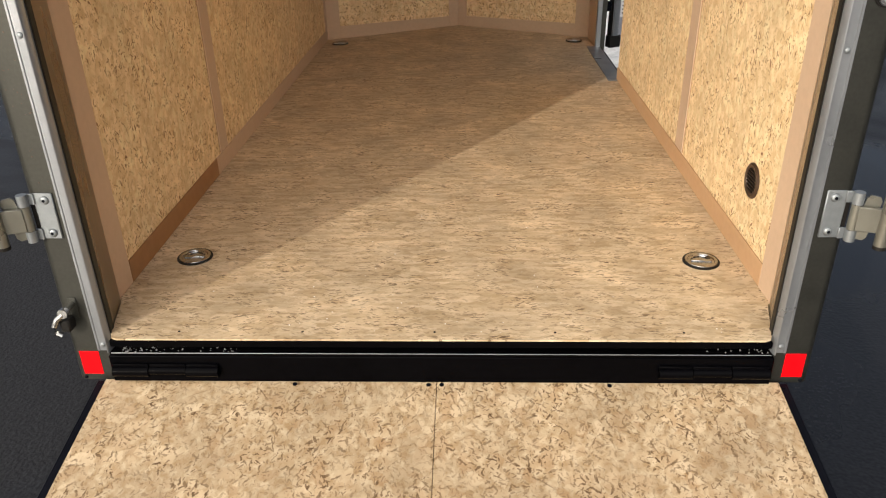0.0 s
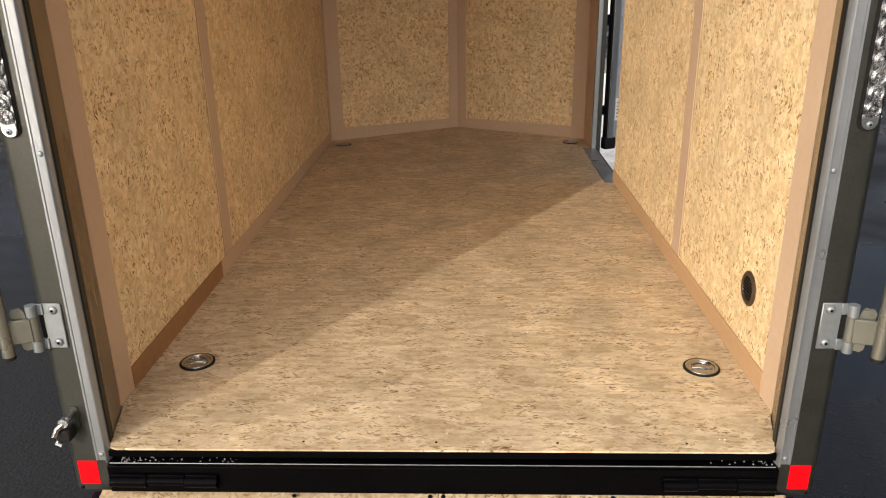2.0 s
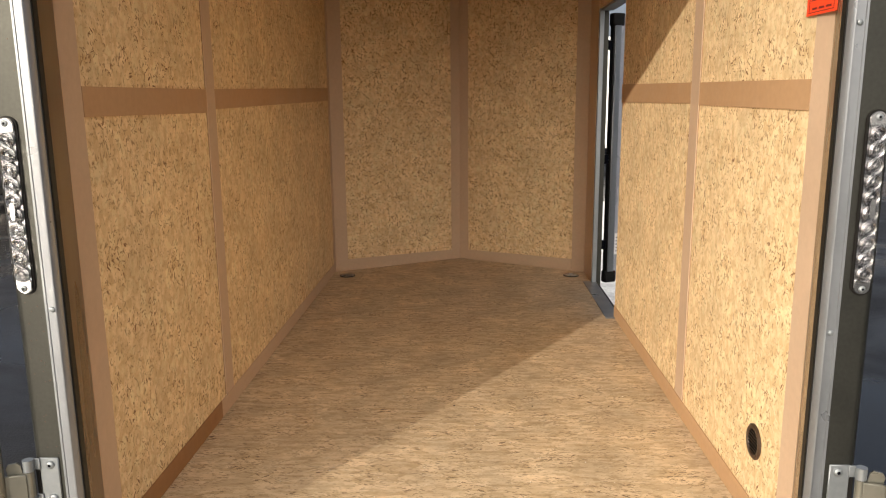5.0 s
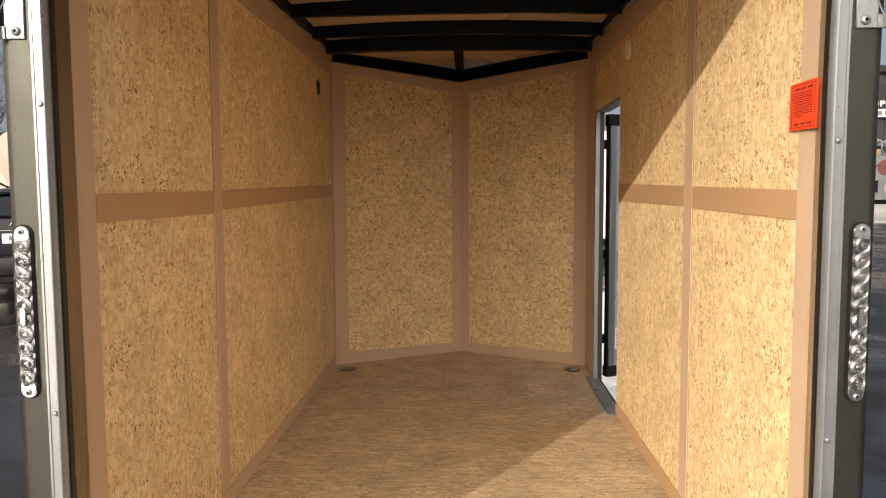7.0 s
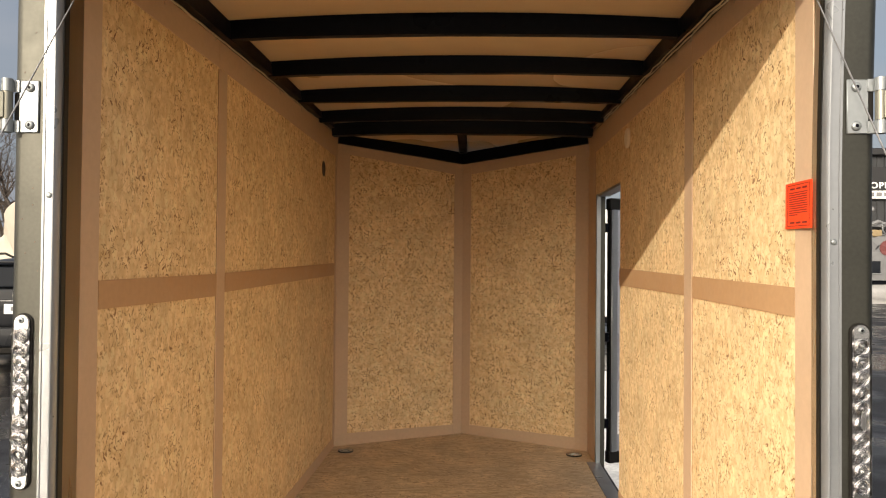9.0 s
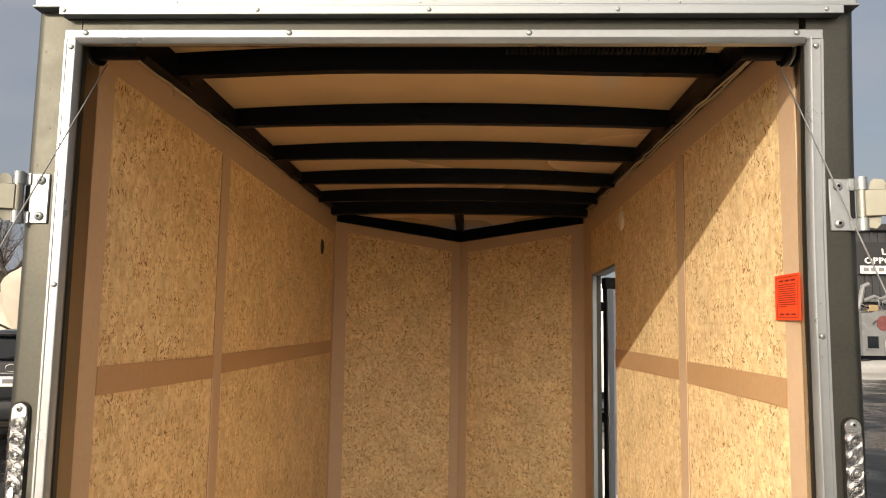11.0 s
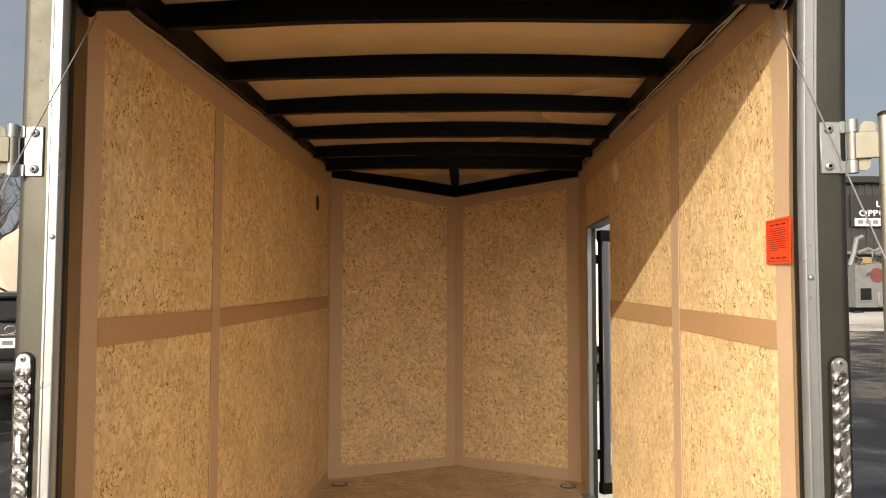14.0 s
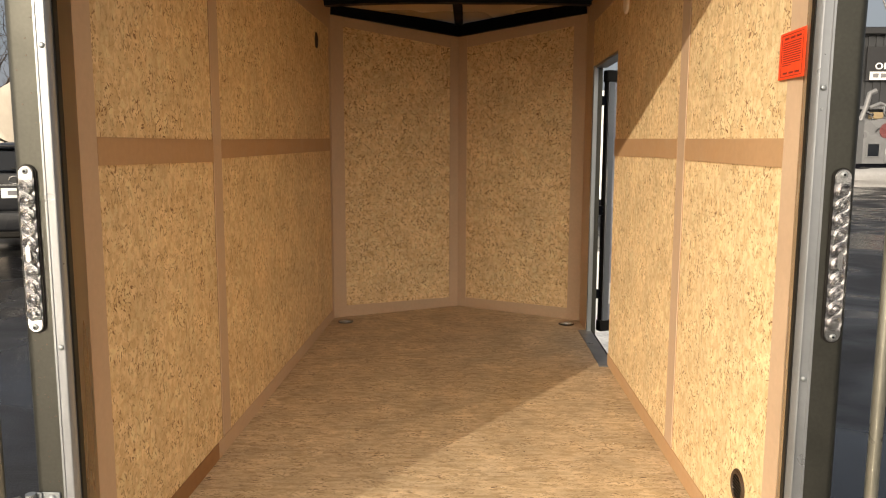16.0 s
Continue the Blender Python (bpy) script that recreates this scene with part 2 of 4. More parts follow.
RAMP_BOARD = strand_board("ramp_board", ("X", "Y"), stretch=(1.0, 0.8), light=(0.56, 0.445, 0.30), mid=(0.37, 0.255, 0.14), dark=(0.10, 0.055, 0.025), tint=(0.36, 0.22, 0.11), spread=1.3, size=1.15, slivers=0.95, contrast=1.5, blend=0.9, cloud=(0.76, 1.14), flake=0.8, gather=0.35)
BATTEN = plain("tan_batten", (0.54, 0.39, 0.27), 0.55, vary=0.07, scale=60, bump=0.08)
BATTEN_MID = plain("brown_batten", (0.48, 0.30, 0.165), 0.55, vary=0.08, scale=50, bump=0.08)
JOINT = plain("dark_joint", (0.27, 0.16, 0.08), 0.8)
BATTEN_DARK = plain("stained_batten", (0.30, 0.15, 0.06), 0.5, vary=0.15, scale=25, bump=0.08)
ROOF_SKIN = plain("roof_skin", (0.62, 0.47, 0.31), 0.26, metal=0.1, vary=0.07, scale=5, bump=0.5, bscale=5)
BLACK_STEEL = plain("black_steel", (0.004, 0.0045, 0.007), 0.36, vary=0.3, scale=40, bump=0.2, spec=0.05)
SILL_BLACK = plain("gloss_black_steel", (0.0015, 0.0015, 0.002), 0.14, vary=0.3, scale=60, bump=0.3, rvary=0.06, spec=0.03)
CHARCOAL = plain("charcoal_paint", (0.060, 0.060, 0.053), 0.49, metal=0.85, vary=0.15, scale=120, rvary=0.05, bump=0.35, bscale=9)
JAMB_METAL = plain("jamb_sheet", (0.34, 0.30, 0.24), 0.30, metal=0.95, vary=0.08, scale=40, stretch=(1, 1, 0.1))
ALU = plain("mill_aluminium", (0.25, 0.262, 0.28), 0.36, metal=0.62, vary=0.06, scale=70, stretch=(1, 1, 1), bump=0.05)
ALU_WHITE = plain("bright_aluminium", (0.28, 0.30, 0.32), 0.48, metal=0.92, vary=0.05, scale=30, stretch=(0.15, 1, 1), bump=0.04)
ZINC = plain("zinc_plate", (0.25, 0.27, 0.285), 0.40, metal=0.6, vary=0.12, scale=70)
NICKEL = plain("nickel_plate", (0.21, 0.205, 0.175), 0.34, metal=0.65, vary=0.10, scale=60)
CHROME = plain("chrome", (0.40, 0.40, 0.40), 0.22, metal=1.0, vary=0.05, scale=90, rvary=0.06)
RUBBER = plain("black_rubber", (0.010, 0.009, 0.008), 0.6, vary=0.2, scale=80, spec=0.2)
VENT_BROWN = plain("dark_brown_plastic", (0.05, 0.028, 0.016), 0.5, vary=0.2, scale=80)
CREAM = plain("cream_plastic", (0.82, 0.74, 0.60), 0.4, vary=0.05, scale=60)
RED_TAPE = plain("red_reflective_tape", (0.80, 0.002, 0.006), 0.4, vary=0.06, scale=300, spec=0.15)
ORANGE_PAPER = plain("orange_paper", (0.92, 0.075, 0.02), 0.6, vary=0.04, scale=50)
INK = plain("dark_ink", (0.16, 0.012, 0.012), 0.7)
MARKER_RED = plain("marker_red", (0.10, 0.004, 0.012), 0.15, vary=0.1, coat=0.8)
WIRE_TAN = plain("wire_sheath", (0.46, 0.40, 0.30), 0.5, vary=0.2, scale=90)
CABLE = plain("steel_cable", (0.24, 0.24, 0.25), 0.45, metal=0.8, vary=0.3, scale=400)
DOOR_SKIN = plain("grey_door_skin", (0.42, 0.43, 0.48), 0.30, metal=0.2, vary=0.05, scale=14, coat=0.3)
WHITE_PAINT = plain("white_paint", (0.80, 0.81, 0.82), 0.35, vary=0.05, scale=12)
SNOW = plain("old_snow", (0.26, 0.26, 0.265), 0.75, vary=0.12, scale=6, bump=0.9, bscale=22)
PILE = plain("dirty_snow_pile", (0.36, 0.325, 0.28), 0.85, vary=0.12, scale=3, bump=0.9, bscale=9)
SALT_GROUND = plain("salted_gravel", (0.82, 0.80, 0.77), 0.85, vary=0.35, scale=45, bump=0.9, bscale=110)
BARK = plain("grey_bark", (0.055, 0.042, 0.034), 0.9, vary=0.3, scale=15)
CAR_PAINT = plain("black_car_paint", (0.012, 0.013, 0.016), 0.3, vary=0.1, scale=20, coat=0.25, spec=0.25)
CAR_GLASS = plain("dark_car_glass", (0.008, 0.010, 0.014), 0.06, vary=0.05, rvary=0.02, spec=0.15)
CAR_RED = plain("tail_lamp_red", (0.25, 0.008, 0.010), 0.15, coat=0.8)
TYRE = plain("tyre_rubber", (0.016, 0.016, 0.017), 0.8, vary=0.2)
CLADDING = plain("dark_cladding", (0.030, 0.032, 0.036), 0.5, vary=0.2, scale=2)
SIGN_BLACK = plain("sign_black", (0.014, 0.014, 0.016), 0.45)
SIGN_WHITE = plain("sign_white", (0.80, 0.80, 0.80), 0.5, vary=0.03)
GREY_BAR = plain("printed_grey", (0.16, 0.16, 0.17), 0.6)
MACHINE_WHITE = plain("machine_white", (0.15, 0.155, 0.165), 0.35, vary=0.15, scale=4)
MACHINE_RED = plain("machine_red", (0.13, 0.035, 0.035), 0.35, vary=0.15, scale=4)
MACHINE_TAN = plain("timber_tan", (0.24, 0.18, 0.10), 0.7, vary=0.2, scale=4)


def lens_plastic():
    m, n, l, b = nodes_of("clear_lens")
    b.inputs["Base Color"].default_value = (1, 1, 1, 1)
    b.inputs["Roughness"].default_value = 0.0
    b.inputs["Transmission Weight"].default_value = 1.0
    b.inputs["IOR"].default_value = 1.12
    return m


LENS = lens_plastic()
LED_CUP = plain("led_reflector", (0.30, 0.30, 0.31), 0.2, metal=1.0, vary=0.4, scale=320, bump=0.6, rvary=0.05)
HOUSING = plain("lamp_housing", (0.19, 0.19, 0.20), 0.16, metal=0.95, vary=0.3, scale=120)


def wet_asphalt():
    m, n, l, b = nodes_of("wet_asphalt")
    tc = n.new("ShaderNodeTexCoord")
    g = n.new("ShaderNodeTexNoise")
    g.inputs["Scale"].default_value = 90
    g.inputs["Detail"].default_value = 6
    w = n.new("ShaderNodeTexNoise")
    w.inputs["Scale"].default_value = 0.55
    w.inputs["Detail"].default_value = 5
    w.inputs["Distortion"].default_value = 0.8
    for q in (g, w):
        l.new(tc.outputs["Object"], q.inputs["Vector"])
    cr = n.new("ShaderNodeValToRGB")
    cr.color_ramp.elements[0].position, cr.color_ramp.elements[0].color = 0.3, (0.006, 0.006, 0.007, 1)
    cr.color_ramp.elements[1].position, cr.color_ramp.elements[1].color = 0.75, (0.026, 0.026, 0.029, 1)
    l.new(g.outputs["Fac"], cr.inputs["Fac"])
    l.new(cr.outputs["Color"], b.inputs["Base Color"])
    b.inputs["Specular IOR Level"].default_value = 0.32
    rr = n.new("ShaderNodeMapRange")
    rr.inputs["From Min"].default_value, rr.inputs["From Max"].default_value = 0.40, 0.60
    rr.inputs["To Min"].default_value, rr.inputs["To Max"].default_value = 0.16, 0.62
    l.new(w.outputs["Fac"], rr.inputs["Value"])
    l.new(rr.outputs["Result"], b.inputs["Roughness"])
    bs = n.new("ShaderNodeMapRange")
    bs.inputs["From Min"].default_value, bs.inputs["From Max"].default_value = 0.40, 0.60
    bs.inputs["To Min"].default_value, bs.inputs["To Max"].default_value = 0.12, 0.6
    l.new(w.outputs["Fac"], bs.inputs["Value"])
    bp = n.new("ShaderNodeBump")
    bp.inputs["Distance"].default_value = 0.006
    l.new(bs.outputs["Result"], bp.inputs["Strength"])
    l.new(g.outputs["Fac"], bp.inputs["Height"])
    l.new(bp.outputs["Normal"], b.inputs["Normal"])
    return m


ASPHALT = wet_asphalt()


# ---- mesh helpers ----
def box(bm, lo, hi, bev=0.0, m=None, seg=1):
    """An upright box between two corners, its edges bevelled, moved by m."""
    lo, hi = Vector(lo), Vector(hi)
    r = bmesh.ops.create_cube(bm, size=1.0, matrix=Matrix.Translation((lo + hi) / 2) @ Matrix.Diagonal((*(hi - lo), 1)))
    vs = r["verts"]
    if bev:
        es = list({e for v in vs for e in v.link_edges})
        out = bmesh.ops.bevel(bm, geom=es, offset=bev, segments=seg, affect="EDGES", profile=0.5)
        vs = list({v for f in out["faces"] for v in f.verts} | {v for v in vs if v.is_valid})
    if m is not None:
        bmesh.ops.transform(bm, matrix=m, verts=vs)
    return bm


def rod(bm, p0, p1, r0, r1=None, seg=16):
    """A round bar from p0 to p1, tapering from r0 to r1, with closed ends."""
    p0, p1 = Vector(p0), Vector(p1)
    d = p1 - p0
    m = Matrix.Translation((p0 + p1) / 2) @ d.to_track_quat("Z", "Y").to_matrix().to_4x4()
    bmesh.ops.create_cone(bm, cap_ends=True, segments=seg, radius1=r0, radius2=r0 if r1 is None else r1, depth=d.length, matrix=m)
    return bm


def lathe(bm, profile, m, seg=32):
    """Turns a profile of (radius, height) round z and moves it by m."""
    rings = []
    for r, h in profile:
        rings.append([bm.verts.new(m @ Vector((r * math.cos(2 * math.pi * i / seg), r * math.sin(2 * math.pi * i / seg), h))) for i in range(seg)])
    for a, b in zip(rings, rings[1:]):
        for i in range(seg):
            j = (i + 1) % seg
            bm.faces.new((a[i], a[j], b[j], b[i]))
    if profile[0][0] > 1e-6:
        bm.faces.new(list(reversed(rings[0])))
    if profile[-1][0] > 1e-6:
        bm.faces.new(rings[-1])
    return bm


def pipe(bm, pts, r, seg=8):
    """A round line that follows points."""
    pts = [Vector(p) for p in pts]
    rings = []
    for i, p in enumerate(pts):
        d = (pts[min(i + 1, len(pts) - 1)] - pts[max(i - 1, 0)]).normalized()
        q = d.to_track_quat("Z", "Y")
        rings.append([bm.verts.new(p + q @ Vector((r * math.cos(2 * math.pi * k / seg), r * math.sin(2 * math.pi * k / seg), 0))) for k in range(seg)])
    for a, b in zip(rings, rings[1:]):
        for k in range(seg):
            j = (k + 1) % seg
            bm.faces.new((a[k], a[j], b[j], b[k]))
    bm.faces.new(list(reversed(rings[0])))
    bm.faces.new(rings[-1])
    return bm


def prism(bm, poly, lo, hi, m=None):
    """A flat polygon of (u, v) raised from lo to hi along w; m turns (u, v, w) into the place."""
    m = m or Matrix.Identity(4)
    a = [bm.verts.new(m @ Vector((u, v, lo))) for u, v in poly]
    b = [bm.verts.new(m @ Vector((u, v, hi))) for u, v in poly]
    bm.faces.new(list(reversed(a)))
    bm.faces.new(b)
    for i in range(len(poly)):
        j = (i + 1) % len(poly)
        bm.faces.new((a[i], a[j], b[j], b[i]))
    return bm


def finish(name, bm, material, smooth):
    bmesh.ops.recalc_face_normals(bm, faces=bm.faces)
    me = bpy.data.meshes.new(name)
    bm.to_mesh(me)
    bm.free()
    me.materials.append(material)
    if smooth:
        me.polygons.foreach_set("use_smooth", [True] * len(me.polygons))
        me.set_sharp_from_angle(angle=radians(38))
    return new(name, me)


def part(name, bm, material, parent, label="", smooth=True):
    ob = finish(name, bm, material, smooth)
    ob.parent = parent
    if label:
        ob["label"] = label
    return ob


def solid(name, bm, material, label="", category="", group="", kind="", smooth=True):
    return tagged(finish(name, bm, material, smooth), label, category, group, kind)


def empty(name, label="", category="", group="", kind="", at=(0, 0, 0)):
    ob = new(name)
    ob.location = at
    ob.empty_display_size = 0.05
    return tagged(ob, label, category, group, kind)


def B():
    return bmesh.new()


# ---- ground and surroundings (setting) ----
GZ = -0.48
bm = B()
bmesh.ops.create_grid(bm, x_segments=2, y_segments=2, size=900, matrix=Matrix.Translation((0, 0, GZ)))
solid("ground", bm, ASPHALT, "wide wet dark asphalt yard with damp patches", "asphalt", kind="structure")

# ---- trailer shell (setting) ----
WX, YC, YN = 0.846, 3.46, 3.92          # half width inside, start of the nose, tip of the nose
ZT = 2.090                              # top of the wall boards
JY, JYR = 0.168, 0.147                  # depth of the rear jamb on either side
BT = 0.004                              # how far a batten stands proud

# floor: two sheets of strand board on a dark underframe
floor = solid("floor", prism(B(), [(-0.80, 0.03), (0.80, 0.03), (0.90, 0.21), (0.90, YC), (0, YN + 0.05), (-0.90, YC), (-0.90, 0.21)], -0.10, -0.019), BLACK_STEEL,
              "strand board trailer floor, half in sun and half in shade", "floor", kind="structure")
corner = 0.022
FX = 0.796
rear = [(-0.837, JY), (-FX, -0.02 + corner), (-FX + corner * 0.3, -0.02 + corner * 0.3), (-FX + corner, -0.02), (FX - corner, -0.02),
        (FX - corner * 0.3, -0.02 + corner * 0.3), (FX, -0.02 + corner), (0.837, JYR), (WX, JYR), (WX, 2.418), (-WX, 2.418), (-WX, JY)]
part("floor_sheet", prism(B(), rear, -0.019, 0.0), FLOOR_BOARD, floor, "pale strand board sheet with sideways flakes", smooth=False)
front = [(-WX, 2.4205), (WX, 2.4205), (WX, YC), (0, YN), (-WX, YC)]
part("floor_sheet", prism(B(), front, -0.019, 0.0), FLOOR_BOARD, floor, "pale strand board sheet with sideways flakes", smooth=False)
rng = random.Random(4)
for x, y in [(x + rng.uniform(-0.02, 0.02), y) for y in (0.012, 1.18, 2.39, 2.45) for x in (-0.62, -0.31, 0.0, 0.30, 0.61)]:
    part("floor_screw", lathe(B(), [(0.0032, 0.0), (0.0032, 0.0008), (0.0, 0.0012)], pose(x, y, 0.0002), 8), BLACK_STEEL, floor)
rng = random.Random(14)
bm = B()
for i in range(130):
    bmesh.ops.create_icosphere(bm, subdivisions=1, radius=rng.uniform(0.0007, 0.0019), matrix=Matrix.Translation((rng.uniform(-0.74, 0.78), 0.01 + 1.5 * rng.random() ** 1.6, 0.0005)))
tagged(part("grit", bm, SALT_GROUND, floor, "scattered pale grit and wood crumbs"), kind="stuff")
part("threshold_plate", box(B(), (0.795, 2.35, 0.0), (0.875, 3.17, 0.005), 0.0015), ALU, floor, "scuffed aluminium threshold plate")


def side_wall(s):
    """One long wall: skin, boards, battens. s: -1 or 1."""
    name = "wall_left" if s < 0 else "wall_right"
    ya, yb, dz = 2.385, 3.175, 1.672        # side door opening
    X = lambda a, b: (min(s * a, s * b), max(s * a, s * b))

    def slab(bm, a, b, y0, y1, z0, z1, bev=0.0):
        x0, x1 = X(a, b)
        return box(bm, (x0, y0, z0), (x1, y1, z1), bev)

    bm = B()
    if s < 0:
        slab(bm, 0.863, 0.905, 0.05, YC + 0.02, -0.10, 2.10)
    else:
        slab(bm, 0.863, 0.905, 0.05, ya, -0.10, 2.10)
        slab(bm, 0.863, 0.905, yb, YC + 0.02, -0.10, 2.10)
        slab(bm, 0.863, 0.905, ya, yb, dz, 2.10)
    wall = solid(name, bm, CHARCOAL, "trailer side wall lined with strand board and tan battens", "wall", kind="structure", smooth=False)
    SEAM, HB, J = (1.157, 0.044, JY) if s < 0 else (1.125, 0.048, JYR)
    for y0, y1 in ((J, SEAM - 0.001), (SEAM + 0.001, YC)):
        for z0, z1 in ((0.0, 1.159), (1.161, ZT)):
            bm = B()
            if s > 0 and y1 > 2:
                slab(bm, WX, 0.862, y0, ya, z0, z1)
                slab(bm, WX, 0.862, yb, y1, z0, z1)
                if z1 > dz:
                    slab(bm, WX, 0.862, ya, yb, dz, z1)
            else:
                slab(bm, WX, 0.862, y0, y1, z0, z1)
            part("wall_panel", bm, WALL_BOARD, wall, smooth=False)
    e = 0.0012
    t = WX - BT

    def strip(y0, y1, z0, z1, mat=BATTEN, lift=0.0, label=""):
        part("batten", slab(B(), t - lift, WX - 0.0002, y0, y1, z0, z1, e), mat, wall, label, smooth=False)

    def rising(y0, za, zb, y1, zc, zd):
        """A batten along the wall between heights za..zb at y0 and zc..zd at y1."""
        m = Matrix(((0, 0, s, 0), (1, 0, 0, 0), (0, 1, 0, 0), (0, 0, 0, 1)))
        part("batten", prism(B(), [(y0, za), (y1, zc), (y1, zd), (y0, zb)], t, WX - 0.0002, m), BATTEN_MID, wall, smooth=False)

    E = J + 0.088
    strip(J - 0.008, E, 0.0, ZT)                                    # by the rear jamb
    strip(SEAM - HB, SEAM + HB, 0.068, 1.938)                       # upright over the joint
    strip(E + 0.002, SEAM - 0.05, 1.940, ZT)                        # along the top
    strip(SEAM - 0.048, YC - 0.062, 1.940, ZT)
    if s < 0:
        rising(E + 0.002, 1.117, 1.189, SEAM - HB - 0.002, 1.112, 1.192)
        rising(SEAM + HB + 0.002, 1.123, 1.194, YC - 0.062, 1.148, 1.228)
        strip(E + 0.002, SEAM - 0.10, 0.0, 0.066, BATTEN_DARK, 0.0, "darker, damp-stained brown batten")
        strip(SEAM - 0.098, YC - 0.062, 0.0, 0.066)
        strip(YC - 0.06, YC - 0.026, 0.0, ZT)
        strip(YC - 0.024, YC, 0.0, ZT)
    else:
        rising(E + 0.002, 1.120, 1.190, SEAM - HB - 0.002, 1.125, 1.200)
        rising(SEAM + HB + 0.002, 1.130, 1.202, ya, 1.128, 1.218)
        strip(E + 0.002, ya, 0.0, 0.066, BATTEN_MID)
        strip(yb, YC - 0.026, 0.0, 1.938)
        strip(YC - 0.024, YC, 0.0, ZT)
    # dark open joints beside the upright and over the middle batten
    def joint(y0, y1, z0, z1):
        part("joint", slab(B(), WX - 0.0018, WX - 0.0001, y0, y1, z0, z1), JOINT, wall, smooth=False)

    joint(SEAM - HB - 0.0025, SEAM - HB - 0.0005, 0.07, 1.936)
    return wall


side_wall(-1)
side_wall(1)


def nose_wall(s):
    """One slanting half of the V-shaped nose."""
    c, n = Vector((s * WX, YC, 0)), Vector((0, YN, 0))
    u = (n - c).normalized()
    w = Vector((u.y, -u.x, 0)) * (1 if s > 0 else -1)     # out of the trailer
    if w.y < 0:
        w = -w
    m = Matrix(((u.x, 0, w.x, c.x), (u.y, 0, w.y, c.y), (0, 1, 0, 0), (0, 0, 0, 1)))
    L = (n - c).length
    top = lambda a: 2.10 - 0.10 * a / L
    wall = solid("wall_nose_left" if s < 0 else "wall_nose_right", prism(B(), [(0, -0.1), (L + 0.01, -0.1), (L + 0.01, top(L)), (0, top(0))], 0.012, 0.04, m), CHARCOAL,
                 "slanting nose wall lined with strand board and tan battens", "wall", kind="structure", smooth=False)
    part("wall_panel", prism(B(), [(0, 0), (L, 0), (L, top(L) - 0.01), (0, top(0) - 0.01)], 0.0, 0.0115, m), NOSE_BOARD, wall, smooth=False)

    def strip(poly):
        part("batten", prism(B(), poly, -BT, -0.0002, m), BATTEN, wall, smooth=False)

    a0, a1 = 0.092, L - 0.070
    strip([(0.0, 0), (a0, 0), (a0, top(a0) - 0.02), (0.0, top(0) - 0.02)])
    strip([(a1, 0), (L - 0.001, 0), (L - 0.001, top(L) - 0.02), (a1, top(a1) - 0.02)])
    strip([(a0 + 0.001, 0), (a1 - 0.001, 0), (a1 - 0.001, 0.068), (a0 + 0.001, 0.078)])
    strip([(a0 + 0.001, 1.965), (a1 - 0.001, 1.88), (a1 - 0.001, 1.985), (a0 + 0.001, 2.07)])
    return wall


nose_wall(-1)
nose_wall(1)

# ---- roof: thin arched skin on black steel bows ----
rail_low = lambda y: 2.016 + 0.0195 * y      # underside of the top rails
RZ = lambda x: 2.100 + 0.032 * (1 - (x / 0.905) ** 2)
bm = B()
cols = [-0.905 + 1.81 * i / 16 for i in range(17)]
YS = [0.115, 0.8, 1.6, 2.4, 3.16]
grid = [[(bm.verts.new((x, y, RZ(x))), bm.verts.new((x, y, RZ(x) + 0.012))) for x in cols] for y in YS]
for r0, r1 in zip(grid, grid[1:]):
    for i in range(16):
        for k in (0, 1):
            bm.faces.new((r0[i][k], r0[i + 1][k], r1[i + 1][k], r1[i][k]))
tip = [bm.verts.new((0, YN + 0.04, 2.045 + 0.012 * k)) for k in (0, 1)]
crn = [[bm.verts.new((sx * 0.905, YC, 2.098 + 0.012 * k)) for k in (0, 1)] for sx in (-1, 1)]
for k in (0, 1):
    last = [g[k] for g in grid[-1]]
    bm.faces.new([crn[0][k]] + last[:9] + [tip[k]])
    bm.faces.new([tip[k]] + last[8:] + [crn[1][k]])
ceiling = solid("ceiling", bm, ROOF_SKIN, "thin tan arched roof skin on black steel bows", "ceiling", kind="structure")


def bow(y, drop=0.0, width=0.042):
    """A black steel roof bow across the trailer, its far edge at y."""
    bm = B()
    n = 14
    sec = []
    for i in range(n + 1):
        x = -0.815 + 1.63 * i / n
        zb = 2.043 + 0.016 * (1 - (x / WX) ** 2) - drop + 0.005 * noise.noise(Vector((2.6 * x, 1.9 * y, 0.4)))
        zt = RZ(x) - 0.001
        sec.append([bm.verts.new(p) for p in ((x, y - width, zb + 0.004), (x, y - width + 0.004, zb), (x, y - 0.004, zb), (x, y, zb + 0.004), (x, y + 0.012, zt), (x, y - width - 0.012, zt))])
    for a, b in zip(sec, sec[1:]):
        for k in range(6):
            bm.faces.new((a[k], a[(k + 1) % 6], b[(k + 1) % 6], b[k]))
    bm.faces.new(sec[0])
    bm.faces.new(sec[-1])
    part("roof_bow", bm, BLACK_STEEL, ceiling, "black steel roof bow")


